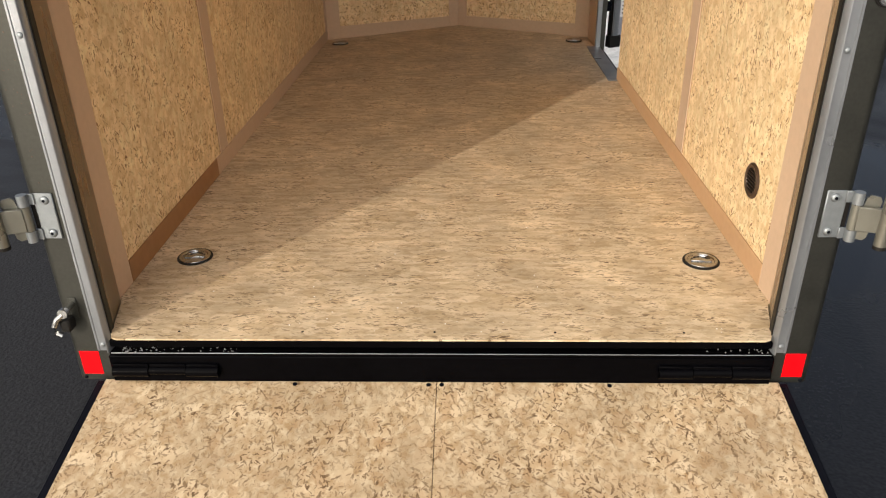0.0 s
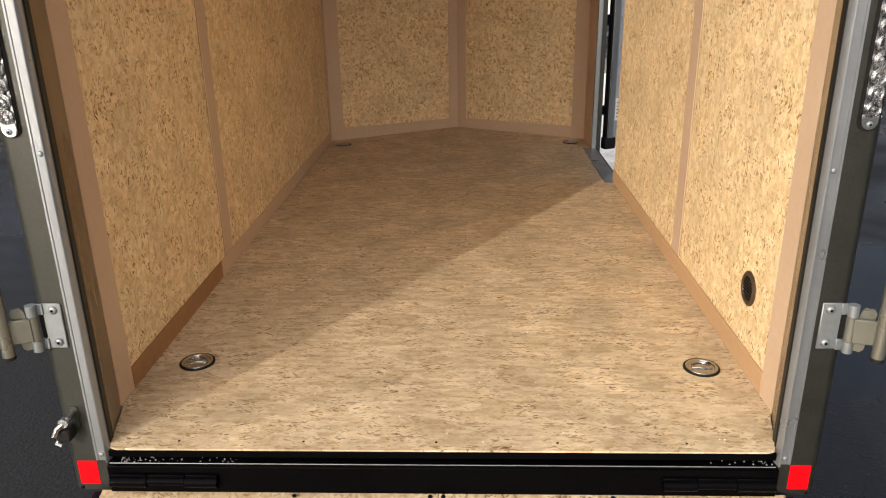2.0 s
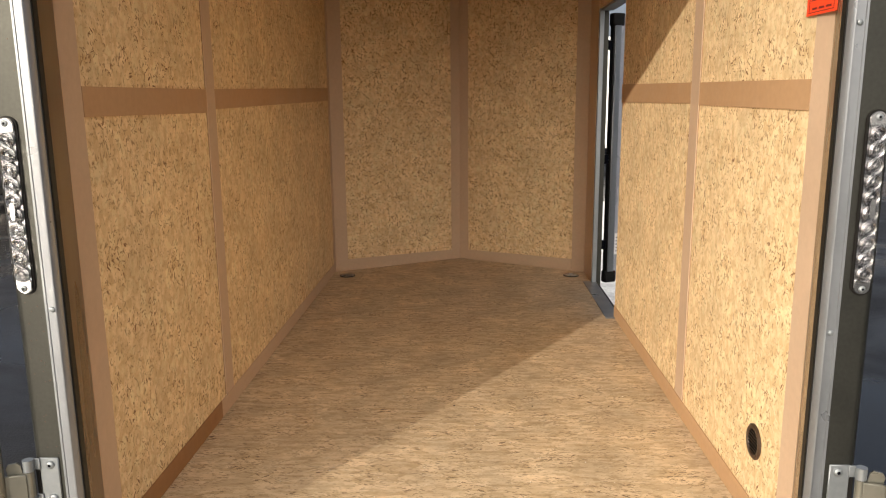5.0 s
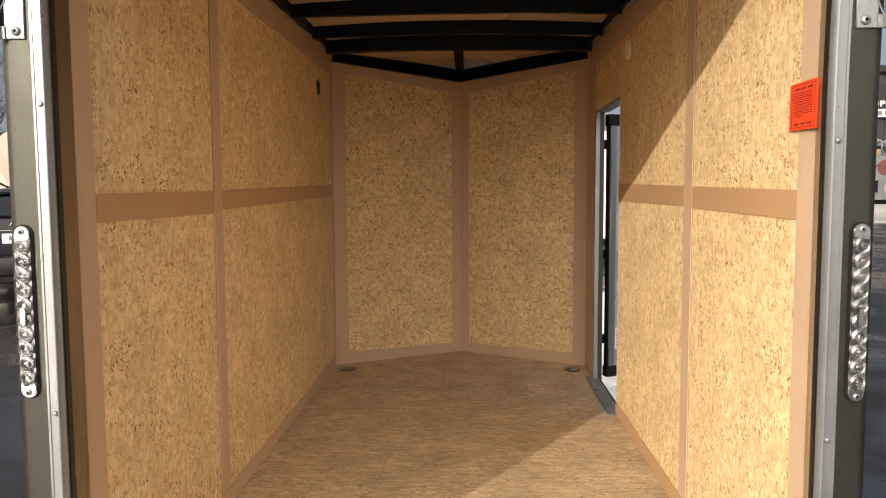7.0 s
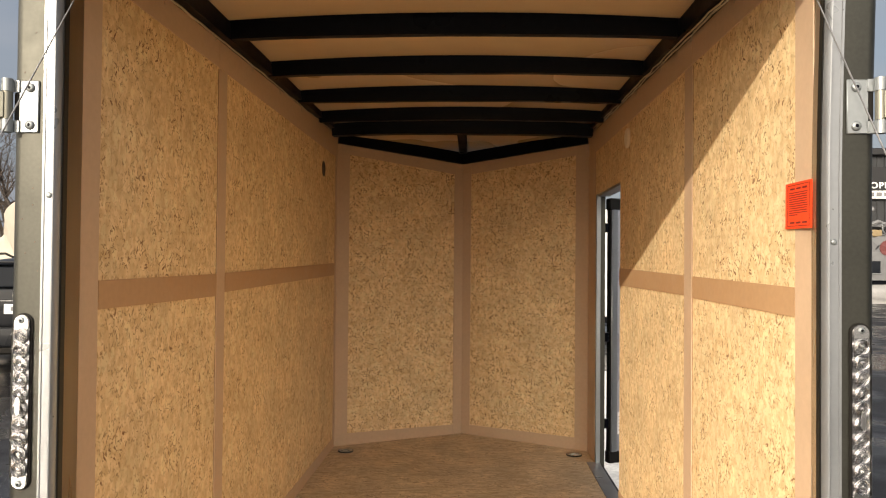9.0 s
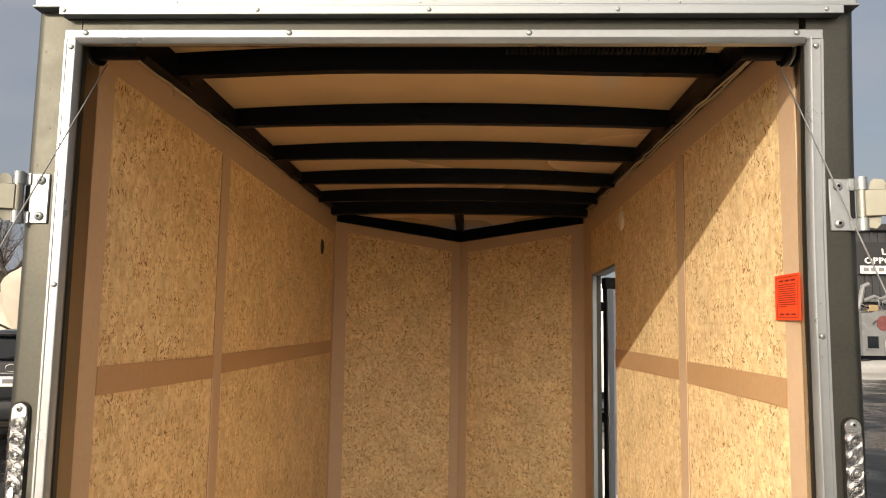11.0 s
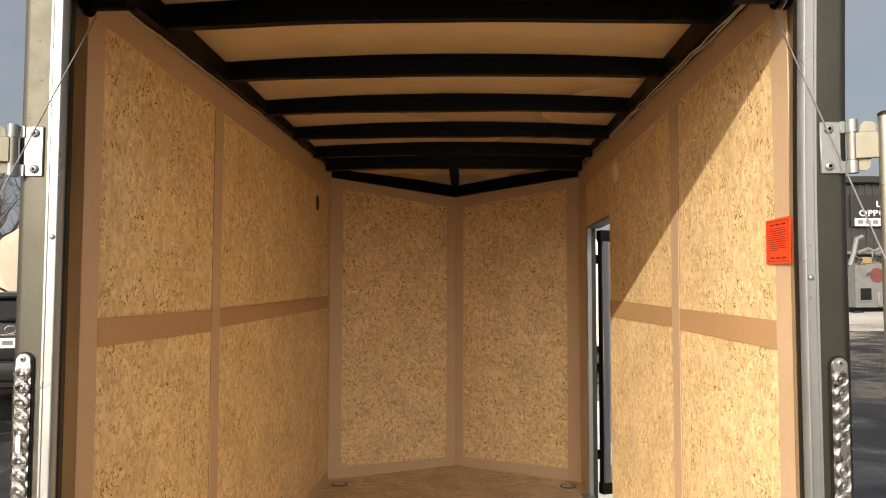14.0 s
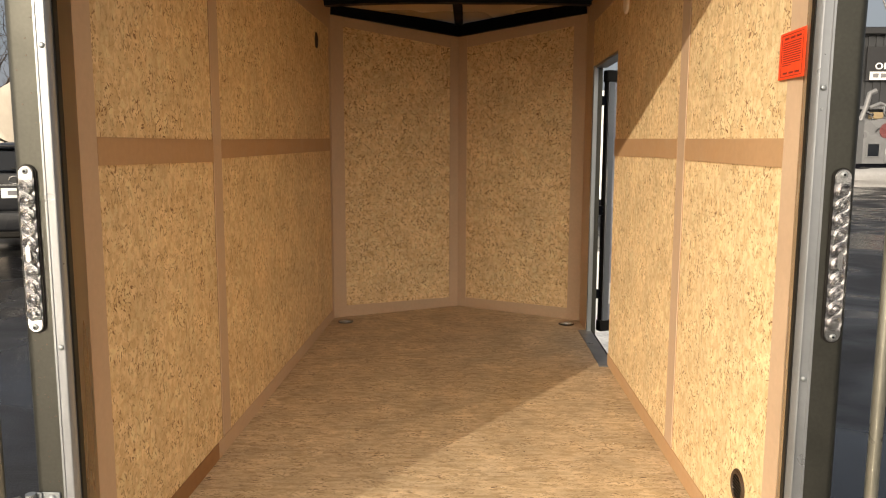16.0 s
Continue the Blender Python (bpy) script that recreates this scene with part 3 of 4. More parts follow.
for y in (0.585, 1.145, 1.70, 2.25, 2.77):
    bow(y)
bow(3.19, 0.012, 0.075)
for s in (-1, 1):
    m = Matrix(((0, 0, s, 0), (1, 0, 0, 0), (0, 1, 0, 0), (0, 0, 0, 1)))
    part("top_rail", prism(B(), [(0.06, rail_low(0.06)), (YC + 0.01, rail_low(YC)), (YC + 0.01, 2.101), (0.06, 2.101)], 0.798, WX - BT - 0.0008, m), BLACK_STEEL, ceiling, "black steel top rail")
    # sloping rim of the nose
    a, b = Vector((s * 0.835, YC - 0.005, 2.075)), Vector((0.0, YN - 0.028, 1.995))
    m = look(a, b)
    part("nose_rim", box(B(), (-0.022, -0.040, -(b - a).length - 0.01), (0.022, 0.040, 0.0), 0.004, m), BLACK_STEEL, ceiling, "black steel nose rim")
m = look((0, 3.16, 2.085), (0, YN - 0.03, 2.045))
part("nose_strut", box(B(), (-0.030, -0.022, -0.74), (0.030, 0.018, 0), 0.004, m), BLACK_STEEL, ceiling, "black steel strut down the nose")

# ---- rear frame ----
frame_set = empty("rear_frame", "charcoal rear door frame of the trailer with bright edge trim", "door frame", kind="structure")


def dome(bm, x, y, z, r, h, d=(0, -1, 0), seg=12):
    """A pan-headed screw or rivet that faces d."""
    q = Vector(d).to_track_quat("Z", "Y").to_matrix().to_4x4()
    lathe(bm, [(r, 0), (r, h * 0.35), (r * 0.8, h * 0.8), (r * 0.4, h), (0.0001, h)], Matrix.Translation((x, y, z)) @ q, seg)
    return bm


def lean(bm, s):
    """The frame's upper corner on one side stands a little outwards."""
    for v in bm.verts:
        if s > 0 and v.co.z > 1.40:
            v.co.x += 0.013 * ((v.co.z - 1.40) / 0.55) ** 1.4
    return bm


def cut_tall(poly, z0, z1):
    """A tall prism in ten storeys, so that it can bend."""
    bm = B()
    zs = [z0, 1.0] + [1.4 + (z1 - 1.4) * k / 6 for k in range(7)]
    rings = [[bm.verts.new((x, y, z)) for x, y in poly] for z in zs]
    for a, b in zip(rings, rings[1:]):
        for i in range(len(poly)):
            j = (i + 1) % len(poly)
            bm.faces.new((a[i], a[j], b[j], b[i]))
    bm.faces.new(list(reversed(rings[0])))
    bm.faces.new(rings[-1])
    return bm


for s in (-1, 1):
    X = lambda a, b: sorted((s * a, s * b))
    J = JY if s < 0 else JYR
    # corner post with a rounded outer edge
    prof = [(0.800, 0.0), (0.885, 0.0)] + [(0.885 + 0.022 * math.sin(a), 0.022 - 0.022 * math.cos(a)) for a in [math.pi / 2 * i / 6 for i in range(1, 7)]] + [(0.907, 0.10), (0.895, 0.10), (0.895, 0.03), (0.800, 0.03)]
    part("corner_post", lean(cut_tall([(s * x, y) for x, y in prof], -0.135, 2.02), s), CHARCOAL, frame_set, "charcoal metallic corner post, fly-specked")
    # jamb sheet, slightly splayed inwards
    part("jamb_sheet", lean(cut_tall([(s * 0.798, 0.006), (s * 0.8375, J - 0.009), (s * 0.862, J - 0.009), (s * 0.802, 0.006)], -0.015, 1.96), s),
         JAMB_METAL, frame_set, "smooth metal jamb sheet", smooth=False)
    # edge trim: flat flange, raised bead towards the opening
    ridge = [(0.797, 0.003), (0.798, -0.007), (0.8045, -0.0155), (0.8065, -0.016), (0.8075, -0.004), (0.829, -0.004), (0.8305, -0.0058), (0.835, -0.0058), (0.836, 0.0), (0.836, 0.003)]
    part("edge_trim", lean(cut_tall([(s * x, y) for x, y in ridge], -0.045, 1.933), s), ALU, frame_set, "bright aluminium edge trim")
    # dark strip put in to draw the shaded gap between trim and jamb
    x0, x1 = X(0.7945, 0.7968)
    part("dark_strip", lean(cut_tall([(x0, 0.0005), (x1, 0.0005), (x1, 0.0045), (x0, 0.0045)], 0.002, 1.919), s), RUBBER, frame_set, "thin dark strip drawn for the shaded gap beside the jamb", smooth=False)
    zs = (-0.028, 0.717, 1.378, 1.915) if s < 0 else (-0.027, 0.670, 1.290, 1.918)
    for z in zs:
        part("screw", lean(dome(B(), s * 0.820, -0.004, z, 0.0065, 0.004), s), ZINC, frame_set)
    x0, x1 = X(0.838, 0.887)
    part("reflective_tape", box(B(), (x0, -0.0012, -0.118), (x1, 0.0, -0.050), 0.0004), RED_TAPE, frame_set, "red reflective tape square")
    part("bolt", dome(B(), s * 0.886, 0.0, -0.128, 0.005, 0.003), BLACK_STEEL, frame_set)
    # fly specks on the post
    if s < 0:
        r2 = random.Random(11)
        for i in range(46):
            z = r2.choice((r2.uniform(0.3, 0.6), r2.uniform(1.2, 1.95), r2.uniform(0.55, 0.75)))
            part("speck", dome(B(), -r2.uniform(0.842, 0.884), 0.0, z, r2.uniform(0.0010, 0.0024), 0.0005, seg=6), VENT_BROWN, frame_set)
# header, lip and top band
# first sheet is unseen, added to keep sun from leaking in under the roof
part("header", box(B(), (-0.90, 0.10, 2.02), (0.90, 0.12, 2.132), 0.002), CHARCOAL, frame_set, "charcoal header sheet")
part("header", box(B(), (-0.80, 0.0, 1.934), (0.80, 0.045, 2.03), 0.002), CHARCOAL, frame_set, "charcoal header sheet")
part("header", box(B(), (-0.80, 0.006, 1.9255), (0.80, 0.022, 1.9335), 0.001), JAMB_METAL, frame_set, "metal strip under the header")
bm = B()
box(bm, (-0.836, -0.004, 1.9335), (0.848, 0.0, 1.955), 0.001)
prism(bm, [(0.003, 1.933), (-0.017, 1.933), (-0.0165, 1.931), (-0.007, 1.9215), (0.003, 1.9205)], -0.8065, 0.8065, Matrix(((0, 0, 1, 0), (1, 0, 0, 0), (0, 1, 0, 0), (0, 0, 0, 1))))
part("edge_trim", bm, ALU, frame_set, "bright aluminium edge trim")
for x in (-0.788, -0.324, 0.211, 0.792):
    part("screw", dome(B(), x, -0.004, 1.9475, 0.0065, 0.004), ZINC, frame_set)
bm = B()
box(bm, (-0.838, -0.028, 1.981), (0.882, -0.001, 1.984), 0.001)
box(bm, (-0.838, -0.032, 1.979), (0.882, -0.027, 1.999), 0.0015)
part("drip_lip", bm, ALU_WHITE, frame_set, "bright aluminium drip lip")
bm = B()
box(bm, (-0.897, -0.026, 1.997), (0.912, 0.02, 2.074), 0.002)
box(bm, (-0.901, -0.031, 2.066), (0.916, 0.02, 2.076), 0.002)
box(bm, (-0.901, -0.030, 1.997), (0.916, 0.02, 2.004), 0.002)
box(bm, (-0.897, -0.0285, 2.016), (0.912, -0.02, 2.0175), 0.0005)
box(bm, (-0.897, -0.0285, 2.056), (0.912, -0.02, 2.0575), 0.0005)
part("top_band", bm, ALU_WHITE, frame_set, "bright ribbed aluminium band above the opening")
for x in (-0.887, 0.898):
    for z in (2.022, 2.052):
        part("screw", dome(B(), x, -0.026, z, 0.007, 0.004), ZINC, frame_set)
for x in (-0.826, -0.39, -0.01, 0.40, 0.845):
    part("screw", dome(B(), x, -0.032, 1.989, 0.005, 0.003), ZINC, frame_set)
r2 = random.Random(21)
bm = B()
for i in range(70):
    lathe(bm, [(0.0028 * r2.uniform(0.5, 1), 0), (0.0015, 0.0012), (0.0001, 0.0015)], Matrix.Translation((r2.uniform(-0.8, 0.6), -0.0262, r2.uniform(2.006, 2.064))) @ pose(0, 0, 0, 90), 6)
part("water_beads", bm, CHROME, frame_set, "beads of water on the band")
# sill
sill = empty("door_sill", "glossy black steel sill under the floor edge", "sill", kind="structure")
bm = B()
box(bm, (-0.800, 0.006, -0.060), (0.800, 0.05, -0.019), 0.002)
box(bm, (-0.800, -0.020, -0.050), (0.800, 0.02, -0.0405), 0.0025, seg=2)
box(bm, (-0.792, -0.0225, -0.022), (0.792, 0.0, -0.0045), 0.001)
part("sill_angle", bm, SILL_BLACK, sill, "black steel angle")
part("sill_beam", box(B(), (-0.806, -0.019, -0.150), (0.806, 0.05, -0.0515), 0.0025), SILL_BLACK, sill, "glossy black steel beam")
for s in (-1, 1):
    for a, b, r, dz in ((0.708, 0.797, 0.014, 0.0), (0.616, 0.706, 0.011, 0.002), (0.535, 0.614, 0.014, 0.0)):
        bm = rod(B(), (s * a, -0.024, -0.092 + dz), (s * b, -0.024, -0.092 + dz), r, seg=18)
        box(bm, (min(s * a, s * b), -0.026, -0.090), (max(s * a, s * b), -0.012, -0.072), 0.0015)
        part("hinge_barrel", bm, SILL_BLACK, sill, "welded black hinge barrel")
# thin bright rod that draws the sky's highlight along the ledge
part("edge_glint", rod(B(), (-0.795, -0.0195, -0.0418), (0.795, -0.0195, -0.0418), 0.0011, seg=8), ZINC, sill, "thin bright line drawn for the highlight on the sill edge")
r2 = random.Random(8)
bm = B()
for i in range(70):
    k = r2.random() ** 2
    x = -0.77 + 0.28 * k if i < 55 else 0.79 - 0.16 * k
    bmesh.ops.create_icosphere(bm, subdivisions=1, radius=r2.uniform(0.0008, 0.0024), matrix=Matrix.Translation((x, r2.uniform(-0.017, 0.003), -0.0400)))
tagged(part("grit", bm, SNOW, sill, "pale salt grit lying on the ledge"), kind="stuff")

# ---- ramp ----
slope = math.atan(0.185)
RL = 1.90
ramp = empty("ramp_door", "lowered strand board ramp door with black steel edges", "ramp", at=(0, 0, 0))
rm = Matrix.Translation((0, -0.014, -0.1245)) @ pose(0, 0, 0, math.degrees(slope))
half = 0.829
for x0, x1 in ((-half, -0.0006), (0.0006, half)):
    part("ramp_sheet", box(B(), (x0, -RL, -0.012), (x1, 0.0, 0.0), 0.001, rm), RAMP_BOARD, ramp, "coarse strand board sheet", smooth=False)
for s in (-1, 1):
    x0, x1 = sorted((s * half, s * (half + 0.022)))
    part("ramp_edge", box(B(), (x0, -RL - 0.02, -0.045), (x1, 0.0, -0.004), 0.002, rm), BLACK_STEEL, ramp, "black steel edge")
part("ramp_edge", box(B(), (-half, -RL - 0.022, -0.045), (half, -RL - 0.001, -0.004), 0.002, rm), BLACK_STEEL, ramp, "black steel edge")
part("ramp_back", box(B(), (-half, -RL, -0.045), (half, 0.0, -0.0125), 0.0, rm), BLACK_STEEL, ramp, "dark underside")
for x in (-0.835, -0.35, -0.02, 0.012, 0.42, 0.838):
    part("screw", lathe(B(), [(0.006, 0), (0.006, 0.001), (0.0001, 0.0015)], rm @ pose(x, -0.014, 0), 10), BLACK_STEEL, ramp)
# lift cables
for s in (-1, 1):
    end = (s * 0.862, -1.47, -0.405)
    bm = pipe(B(), [(s * (0.788 if s > 0 else 0.780), 0.085, 1.906), (s * 0.83, -0.6, 0.87), end], 0.0016)
    solid("lift_cable", bm, CABLE, "thin grey steel cable from the drum to the ramp", "cable", "ramp cables")
    drum = empty("cable_drum", "black cable drum inside the top rear corner", "drum", "cable drums")
    bm = rod(B(), (s * 0.70, 0.085, 1.948), (s * 0.84, 0.085, 1.948), 0.030, seg=24)
    part("drum", bm, BLACK_STEEL, drum)
    for k in range(3):
        bm = lathe(B(), [(0.031, -0.004), (0.043, -0.004), (0.043, 0.0), (0.031, 0.0)], Matrix.Translation((s * (0.80 + 0.012 * k), 0.085, 1.948)) @ pose(0, 0, 0, 0, 90), 24)
        part("flange", bm, BLACK_STEEL if k != 1 else ZINC, drum)
torsion = empty("torsion_spring", "black torsion tube with a coiled spring behind the header", "spring")
part("tube", rod(B(), (-0.70, 0.085, 1.966), (0.70, 0.085, 1.966), 0.016, seg=20), BLACK_STEEL, torsion)
turns = 44
coil = [(0.16 + 0.46 * i / (turns * 8), 0.085 + 0.026 * math.cos(2 * math.pi * i / 8), 1.960 + 0.026 * math.sin(2 * math.pi * i / 8)) for i in range(turns * 8 + 1)]
part("coil", pipe(B(), coil, 0.0042, 6), BLACK_STEEL, torsion, "tight black steel coil")


# ---- bar locks on the posts ----
def bar_lock(s):
    lock = empty("bar_lock", "swung-open zinc bar lock hinged on the corner post", "bar lock", "bar locks", at=(0, 0, 0))
    for zc in (0.318, 1.5675):
        bm = B()
        x0, x1 = sorted((s * 0.846, s * 0.890))
        box(bm, (x0, -0.005, zc - 0.056), (x1, -0.0002, zc + 0.056), 0.002)
        for z0, z1 in ((zc - 0.056, zc - 0.030), (zc + 0.030, zc + 0.056)):
            x0, x1 = sorted((s * 0.886, s * 0.906))
            box(bm, (x0, -0.009, z0), (x1, -0.004, z1), 0.001)
        plate = part("hinge_plate", bm, ZINC, lock, "bright zinc hinge plate")
        for z in (zc - 0.040, zc + 0.040):
            part("bolt", dome(B(), s * 0.864, -0.005, z, 0.010, 0.006, seg=16), ZINC, plate)
            part("bolt_socket", dome(B(), s * 0.864, -0.0105, z, 0.004, 0.001, seg=8), BLACK_STEEL, plate)
        kx, ky = s * 0.908, -0.016
        part("knuckle", rod(B(), (kx, ky, zc + 0.030), (kx, ky, zc + 0.057), 0.0115, seg=20), ZINC, lock)
        part("knuckle", rod(B(), (kx, ky, zc - 0.057), (kx, ky, zc - 0.030), 0.0115, seg=20), ZINC, lock)
        part("knuckle", rod(B(), (kx, ky, zc - 0.029), (kx, ky, zc + 0.029), 0.0112, seg=20), NICKEL, lock)
        part("hinge_slot", box(B(), tuple(v for v in (min(s * 0.890, s * 0.899), -0.0045, zc - 0.029)), (max(s * 0.890, s * 0.899), -0.0002, zc + 0.029)), RUBBER, lock)
        # strap out to the bar
        m = Matrix.Translation((s * 0.908, -0.026, zc)) @ pose(0, 0, 0, 0, 0, -s * 18)
        x0, x1 = sorted((0.0, s * 0.046))
        part("strap", box(B(), (x0, -0.004, -0.028), (x1, 0.004, 0.028), 0.0015, m), NICKEL, lock, "nickel-grey strap")
        # rounded keeper plate behind the strap
        poly = [(-0.015, -0.044), (-0.009, -0.052), (0.009, -0.052), (0.015, -0.044), (0.015, 0.044), (0.009, 0.052), (-0.009, 0.052), (-0.015, 0.044)]
        mk = Matrix.Translation((s * 0.931, -0.022, zc)) @ pose(0, 0, 0, 90, 0, -s * 18) @ pose(0, 0, 0, 0, 0, -s * 9)
        part("keeper_plate", prism(B(), poly, -0.0025, 0.0025, mk), NICKEL, lock, "rounded keeper plate")
    bx, by = s * 0.960, -0.047
    part("bar", rod(B(), (bx, by, 0.262), (bx, by, 1.628), 0.0135, seg=24), NICKEL, lock, "long grey lock bar")
    part("bar_cap", lathe(B(), [(0.0138, 0), (0.0138, 0.006), (0.009, 0.010), (0.0001, 0.011)], pose(bx, by, 1.625), 20), RUBBER, lock)
    part("bar_cap", lathe(B(), [(0.0138, -0.006), (0.0138, 0.002)], pose(bx, by, 0.262), 20), RUBBER, lock)
    x0, x1 = sorted((bx + s * 0.010, bx + s * 0.034))
    part("handle_bracket", box(B(), (x0, by - 0.016, 0.905), (x1, by + 0.004, 0.945), 0.004), ZINC, lock, "pale handle bracket")
    x0, x1 = sorted((bx + s * 0.020, bx + s * 0.046))
    part("handle", box(B(), (x0, by - 0.006, 0.60), (x1, by + 0.006, 0.955), 0.005), NICKEL, lock, "flat grey lock handle")
    part("cam", box(B(), tuple((min(bx, bx + s * 0.03), by - 0.006, 0.335)), (max(bx, bx + s * 0.03), by + 0.006, 0.40), 0.003), ZINC, lock)
    return lock


bar_lock(-1)
bar_lock(1)


# ---- tail lights ----
def tail_light(x):
    light = empty("tail_light", "upright clear-lensed light bar screwed to the corner post", "tail light", "tail lights", at=(0, 0, 0))
    z0, z1, r = 0.752, 1.124, 0.0185

    def pill(rr, za, zb):
        p = []
        for i in range(17):
            a = math.pi * i / 16
            p.append((rr * math.cos(a), zb + rr * math.sin(a)))
        for i in range(17):
            a = math.pi + math.pi * i / 16
            p.append((rr * math.cos(a), za + rr * math.sin(a)))
        return p
    m = Matrix(((1, 0, 0, x), (0, 0, -1, 0), (0, 1, 0, 0), (0, 0, 0, 1)))
    part("gasket", prism(B(), pill(r + 0.002, z0 + r, z1 - r), 0.0, 0.004, m), RUBBER, light, "black rubber gasket")
    part("housing", prism(B(), pill(r - 0.0015, z0 + r, z1 - r), 0.004, 0.008, m), HOUSING, light, "dark silvered housing")
    n = 10
    a, b = z0 + 0.044, z1 - 0.046
    for i in range(n):
        z = a + (b - a) * i / (n - 1)
        prof = [(0.0155, 0.0), (0.0158, 0.006), (0.0146, 0.0065), (0.0118, 0.0040), (0.0106, 0.0048), (0.0094, 0.0026), (0.0080, 0.0036), (0.0062, 0.0012), (0.0001, 0.0010)]
        part("reflector_cup", lathe(B(), prof, Matrix.Translation((x, -0.008, z)) @ pose(0, 0, 0, 90) @ Matrix.Diagonal((1.0, 1.02, 1, 1)), 24), LED_CUP, light)
        part("led", dome(B(), x, -0.0105, z, 0.005, 0.0045, seg=12), LED_CUP, light)
    bm = B()
    box(bm, (x - 0.0165, -0.0185, z0 + 0.028), (x + 0.0165, -0.0155, z1 - 0.028), 0.0012, seg=2)
    lens = part("lens", bm, LENS, light, "clear plastic lens")
    lens.visible_shadow = False
    part("badge", prism(B(), [(u * 0.55, v) for u, v in pill(0.009, -0.010, 0.010)], 0.0186, 0.0200, m @ Matrix.Translation((0, (a + b) / 2 - 0.006, 0))), CHROME, lens, "small oval maker's badge")
    for za, zb in ((z0 + r, z0 + 0.024), (z1 - 0.024, z1 - r)):
        part("end_cap", prism(B(), pill(r - 0.003, za, zb), 0.008, 0.0105, m), CHROME, light, "chromed rounded end cap")
    for z in (z0 + 0.013, z1 - 0.013):
        part("screw", dome(B(), x, -0.010, z, 0.007, 0.004), ZINC, light)
        part("screw_slot", dome(B(), x, -0.0138, z, 0.003, 0.0006, seg=6), BLACK_STEEL, light)
    return light


tail_light(-0.872)
tail_light(0.872)

# marker lights in the top band
for x in (-0.216, 0.003, 0.228):
    mk = empty("marker_light", "small round dark red marker light in the top band", "marker light", "marker lights")
    q = Matrix.Translation((x, -0.026, 2.027)) @ pose(0, 0, 0, 90)
    part("grommet", lathe(B(), [(0.0135, 0), (0.0135, 0.003), (0.0105, 0.005), (0.0095, 0.003), (0.0095, 0.0)], q, 24), RUBBER, mk)
    part("lens", lathe(B(), [(0.0098, 0.002), (0.009, 0.005), (0.006, 0.008), (0.0001, 0.0095)], q, 24), MARKER_RED, mk)

# small hook latch low on the left post
hook = empty("hook_latch", "small chromed hook latch on the corner post", "latch")
part("stud", rod(B(), (-0.868, 0.0, 0.088), (-0.868, -0.034, 0.088), 0.007), CHROME, hook)
part("base", box(B(), (-0.878, -0.003, 0.048), (-0.858, 0.0, 0.104), 0.0012), CHARCOAL, hook)
part("eye", lathe(B(), [(0.005, -0.006), (0.012, -0.006), (0.012, 0.006), (0.005, 0.006)], Matrix.Translation((-0.876, -0.036, 0.082)) @ pose(0, 0, 0, 90), 16), CHROME, hook)
pipe_pts = [(-0.878, -0.036, 0.078), (-0.893, -0.040, 0.066), (-0.902, -0.042, 0.048), (-0.902, -0.042, 0.030), (-0.890, -0.040, 0.022)]
part("hook", pipe(B(), pipe_pts, 0.0075, 10), CHROME, hook)
part("lever", box(B(), (-0.893, -0.038, 0.028), (-0.868, -0.006, 0.060), 0.004), RUBBER, hook)


# ---- inside: tie-downs, vents, notice, wiring ----
def tie_down(x, y, turn):
    td = empty("floor_tie_down", "recessed round steel tie-down ring set in the floor", "tie-down", "floor tie-downs", at=(0, 0, 0))
    m = pose(x, y, 0, 0, 0, turn)
    part("gasket", lathe(B(), [(0.036, 0.0002), (0.0505, 0.0002), (0.0505, 0.004), (0.0485, 0.0062), (0.046, 0.0062), (0.036, 0.002)], m, 40), RUBBER, td, "dark rubber gasket")
    part("cup", lathe(B(), [(0.0458, 0.0042), (0.0445, 0.0068), (0.037, 0.0068), (0.034, 0.003), (0.031, 0.0012), (0.0001, 0.0010)], m, 40), CHROME, td, "bright steel cup")
    pts = [(0.024 * math.cos(a), 0.004 + 0.022 * math.sin(a), 0.006) for a in [math.pi * i / 14 for i in range(15)]]
    bm = pipe(B(), [m @ Vector(p) for p in pts], 0.0032, 8)
    part("ring", bm, CHROME, td, "hinged steel ring")
    part("ring_bar", box(B(), (-0.029, -0.009, 0.002), (0.029, 0.002, 0.0085), 0.002, m), CHROME, td, "cross bar")
    return td


tie_down(-0.718, 0.402, 4)
tie_down(0.731, 0.375, -3)
tie_down(-0.743, 3.336, 2)
tie_down(0.741, 3.349, 0)

vent = empty("wall_vent", "round dark plastic flow-through vent low in the wall", "vent")
q = Matrix.Translation((WX, 0.405, 0.232)) @ pose(0, 0, 0, 0, -90)
part("rim", lathe(B(), [(0.034, 0.0), (0.049, 0.0), (0.049, 0.003), (0.044, 0.007), (0.036, 0.006), (0.034, 0.002)], q, 36), VENT_BROWN, vent, "dark brown rim")
part("recess", lathe(B(), [(0.036, 0.0002), (0.036, 0.0016), (0.0001, 0.0016)], q, 30), RUBBER, vent)
for i in range(7):
    z = 0.232 + (i - 3) * 0.0092
    h = math.sqrt(max(1e-6, 0.034 ** 2 - (z - 0.232) ** 2))
    part("louvre", box(B(), (WX - 0.006, 0.405 - h, z - 0.002), (WX - 0.001, 0.405 + h, z + 0.0015), 0.0005), RUBBER, vent)
vent = empty("wall_vent", "round dark vent opening high in the wall", "vent")
q = Matrix.Translation((-WX, 3.02, 1.81)) @ pose(0, 0, 0, 0, 90)
part("rim", lathe(B(), [(0.040, 0.0), (0.048, 0.0), (0.047, 0.003), (0.040, 0.003)], q, 32), VENT_BROWN, vent)
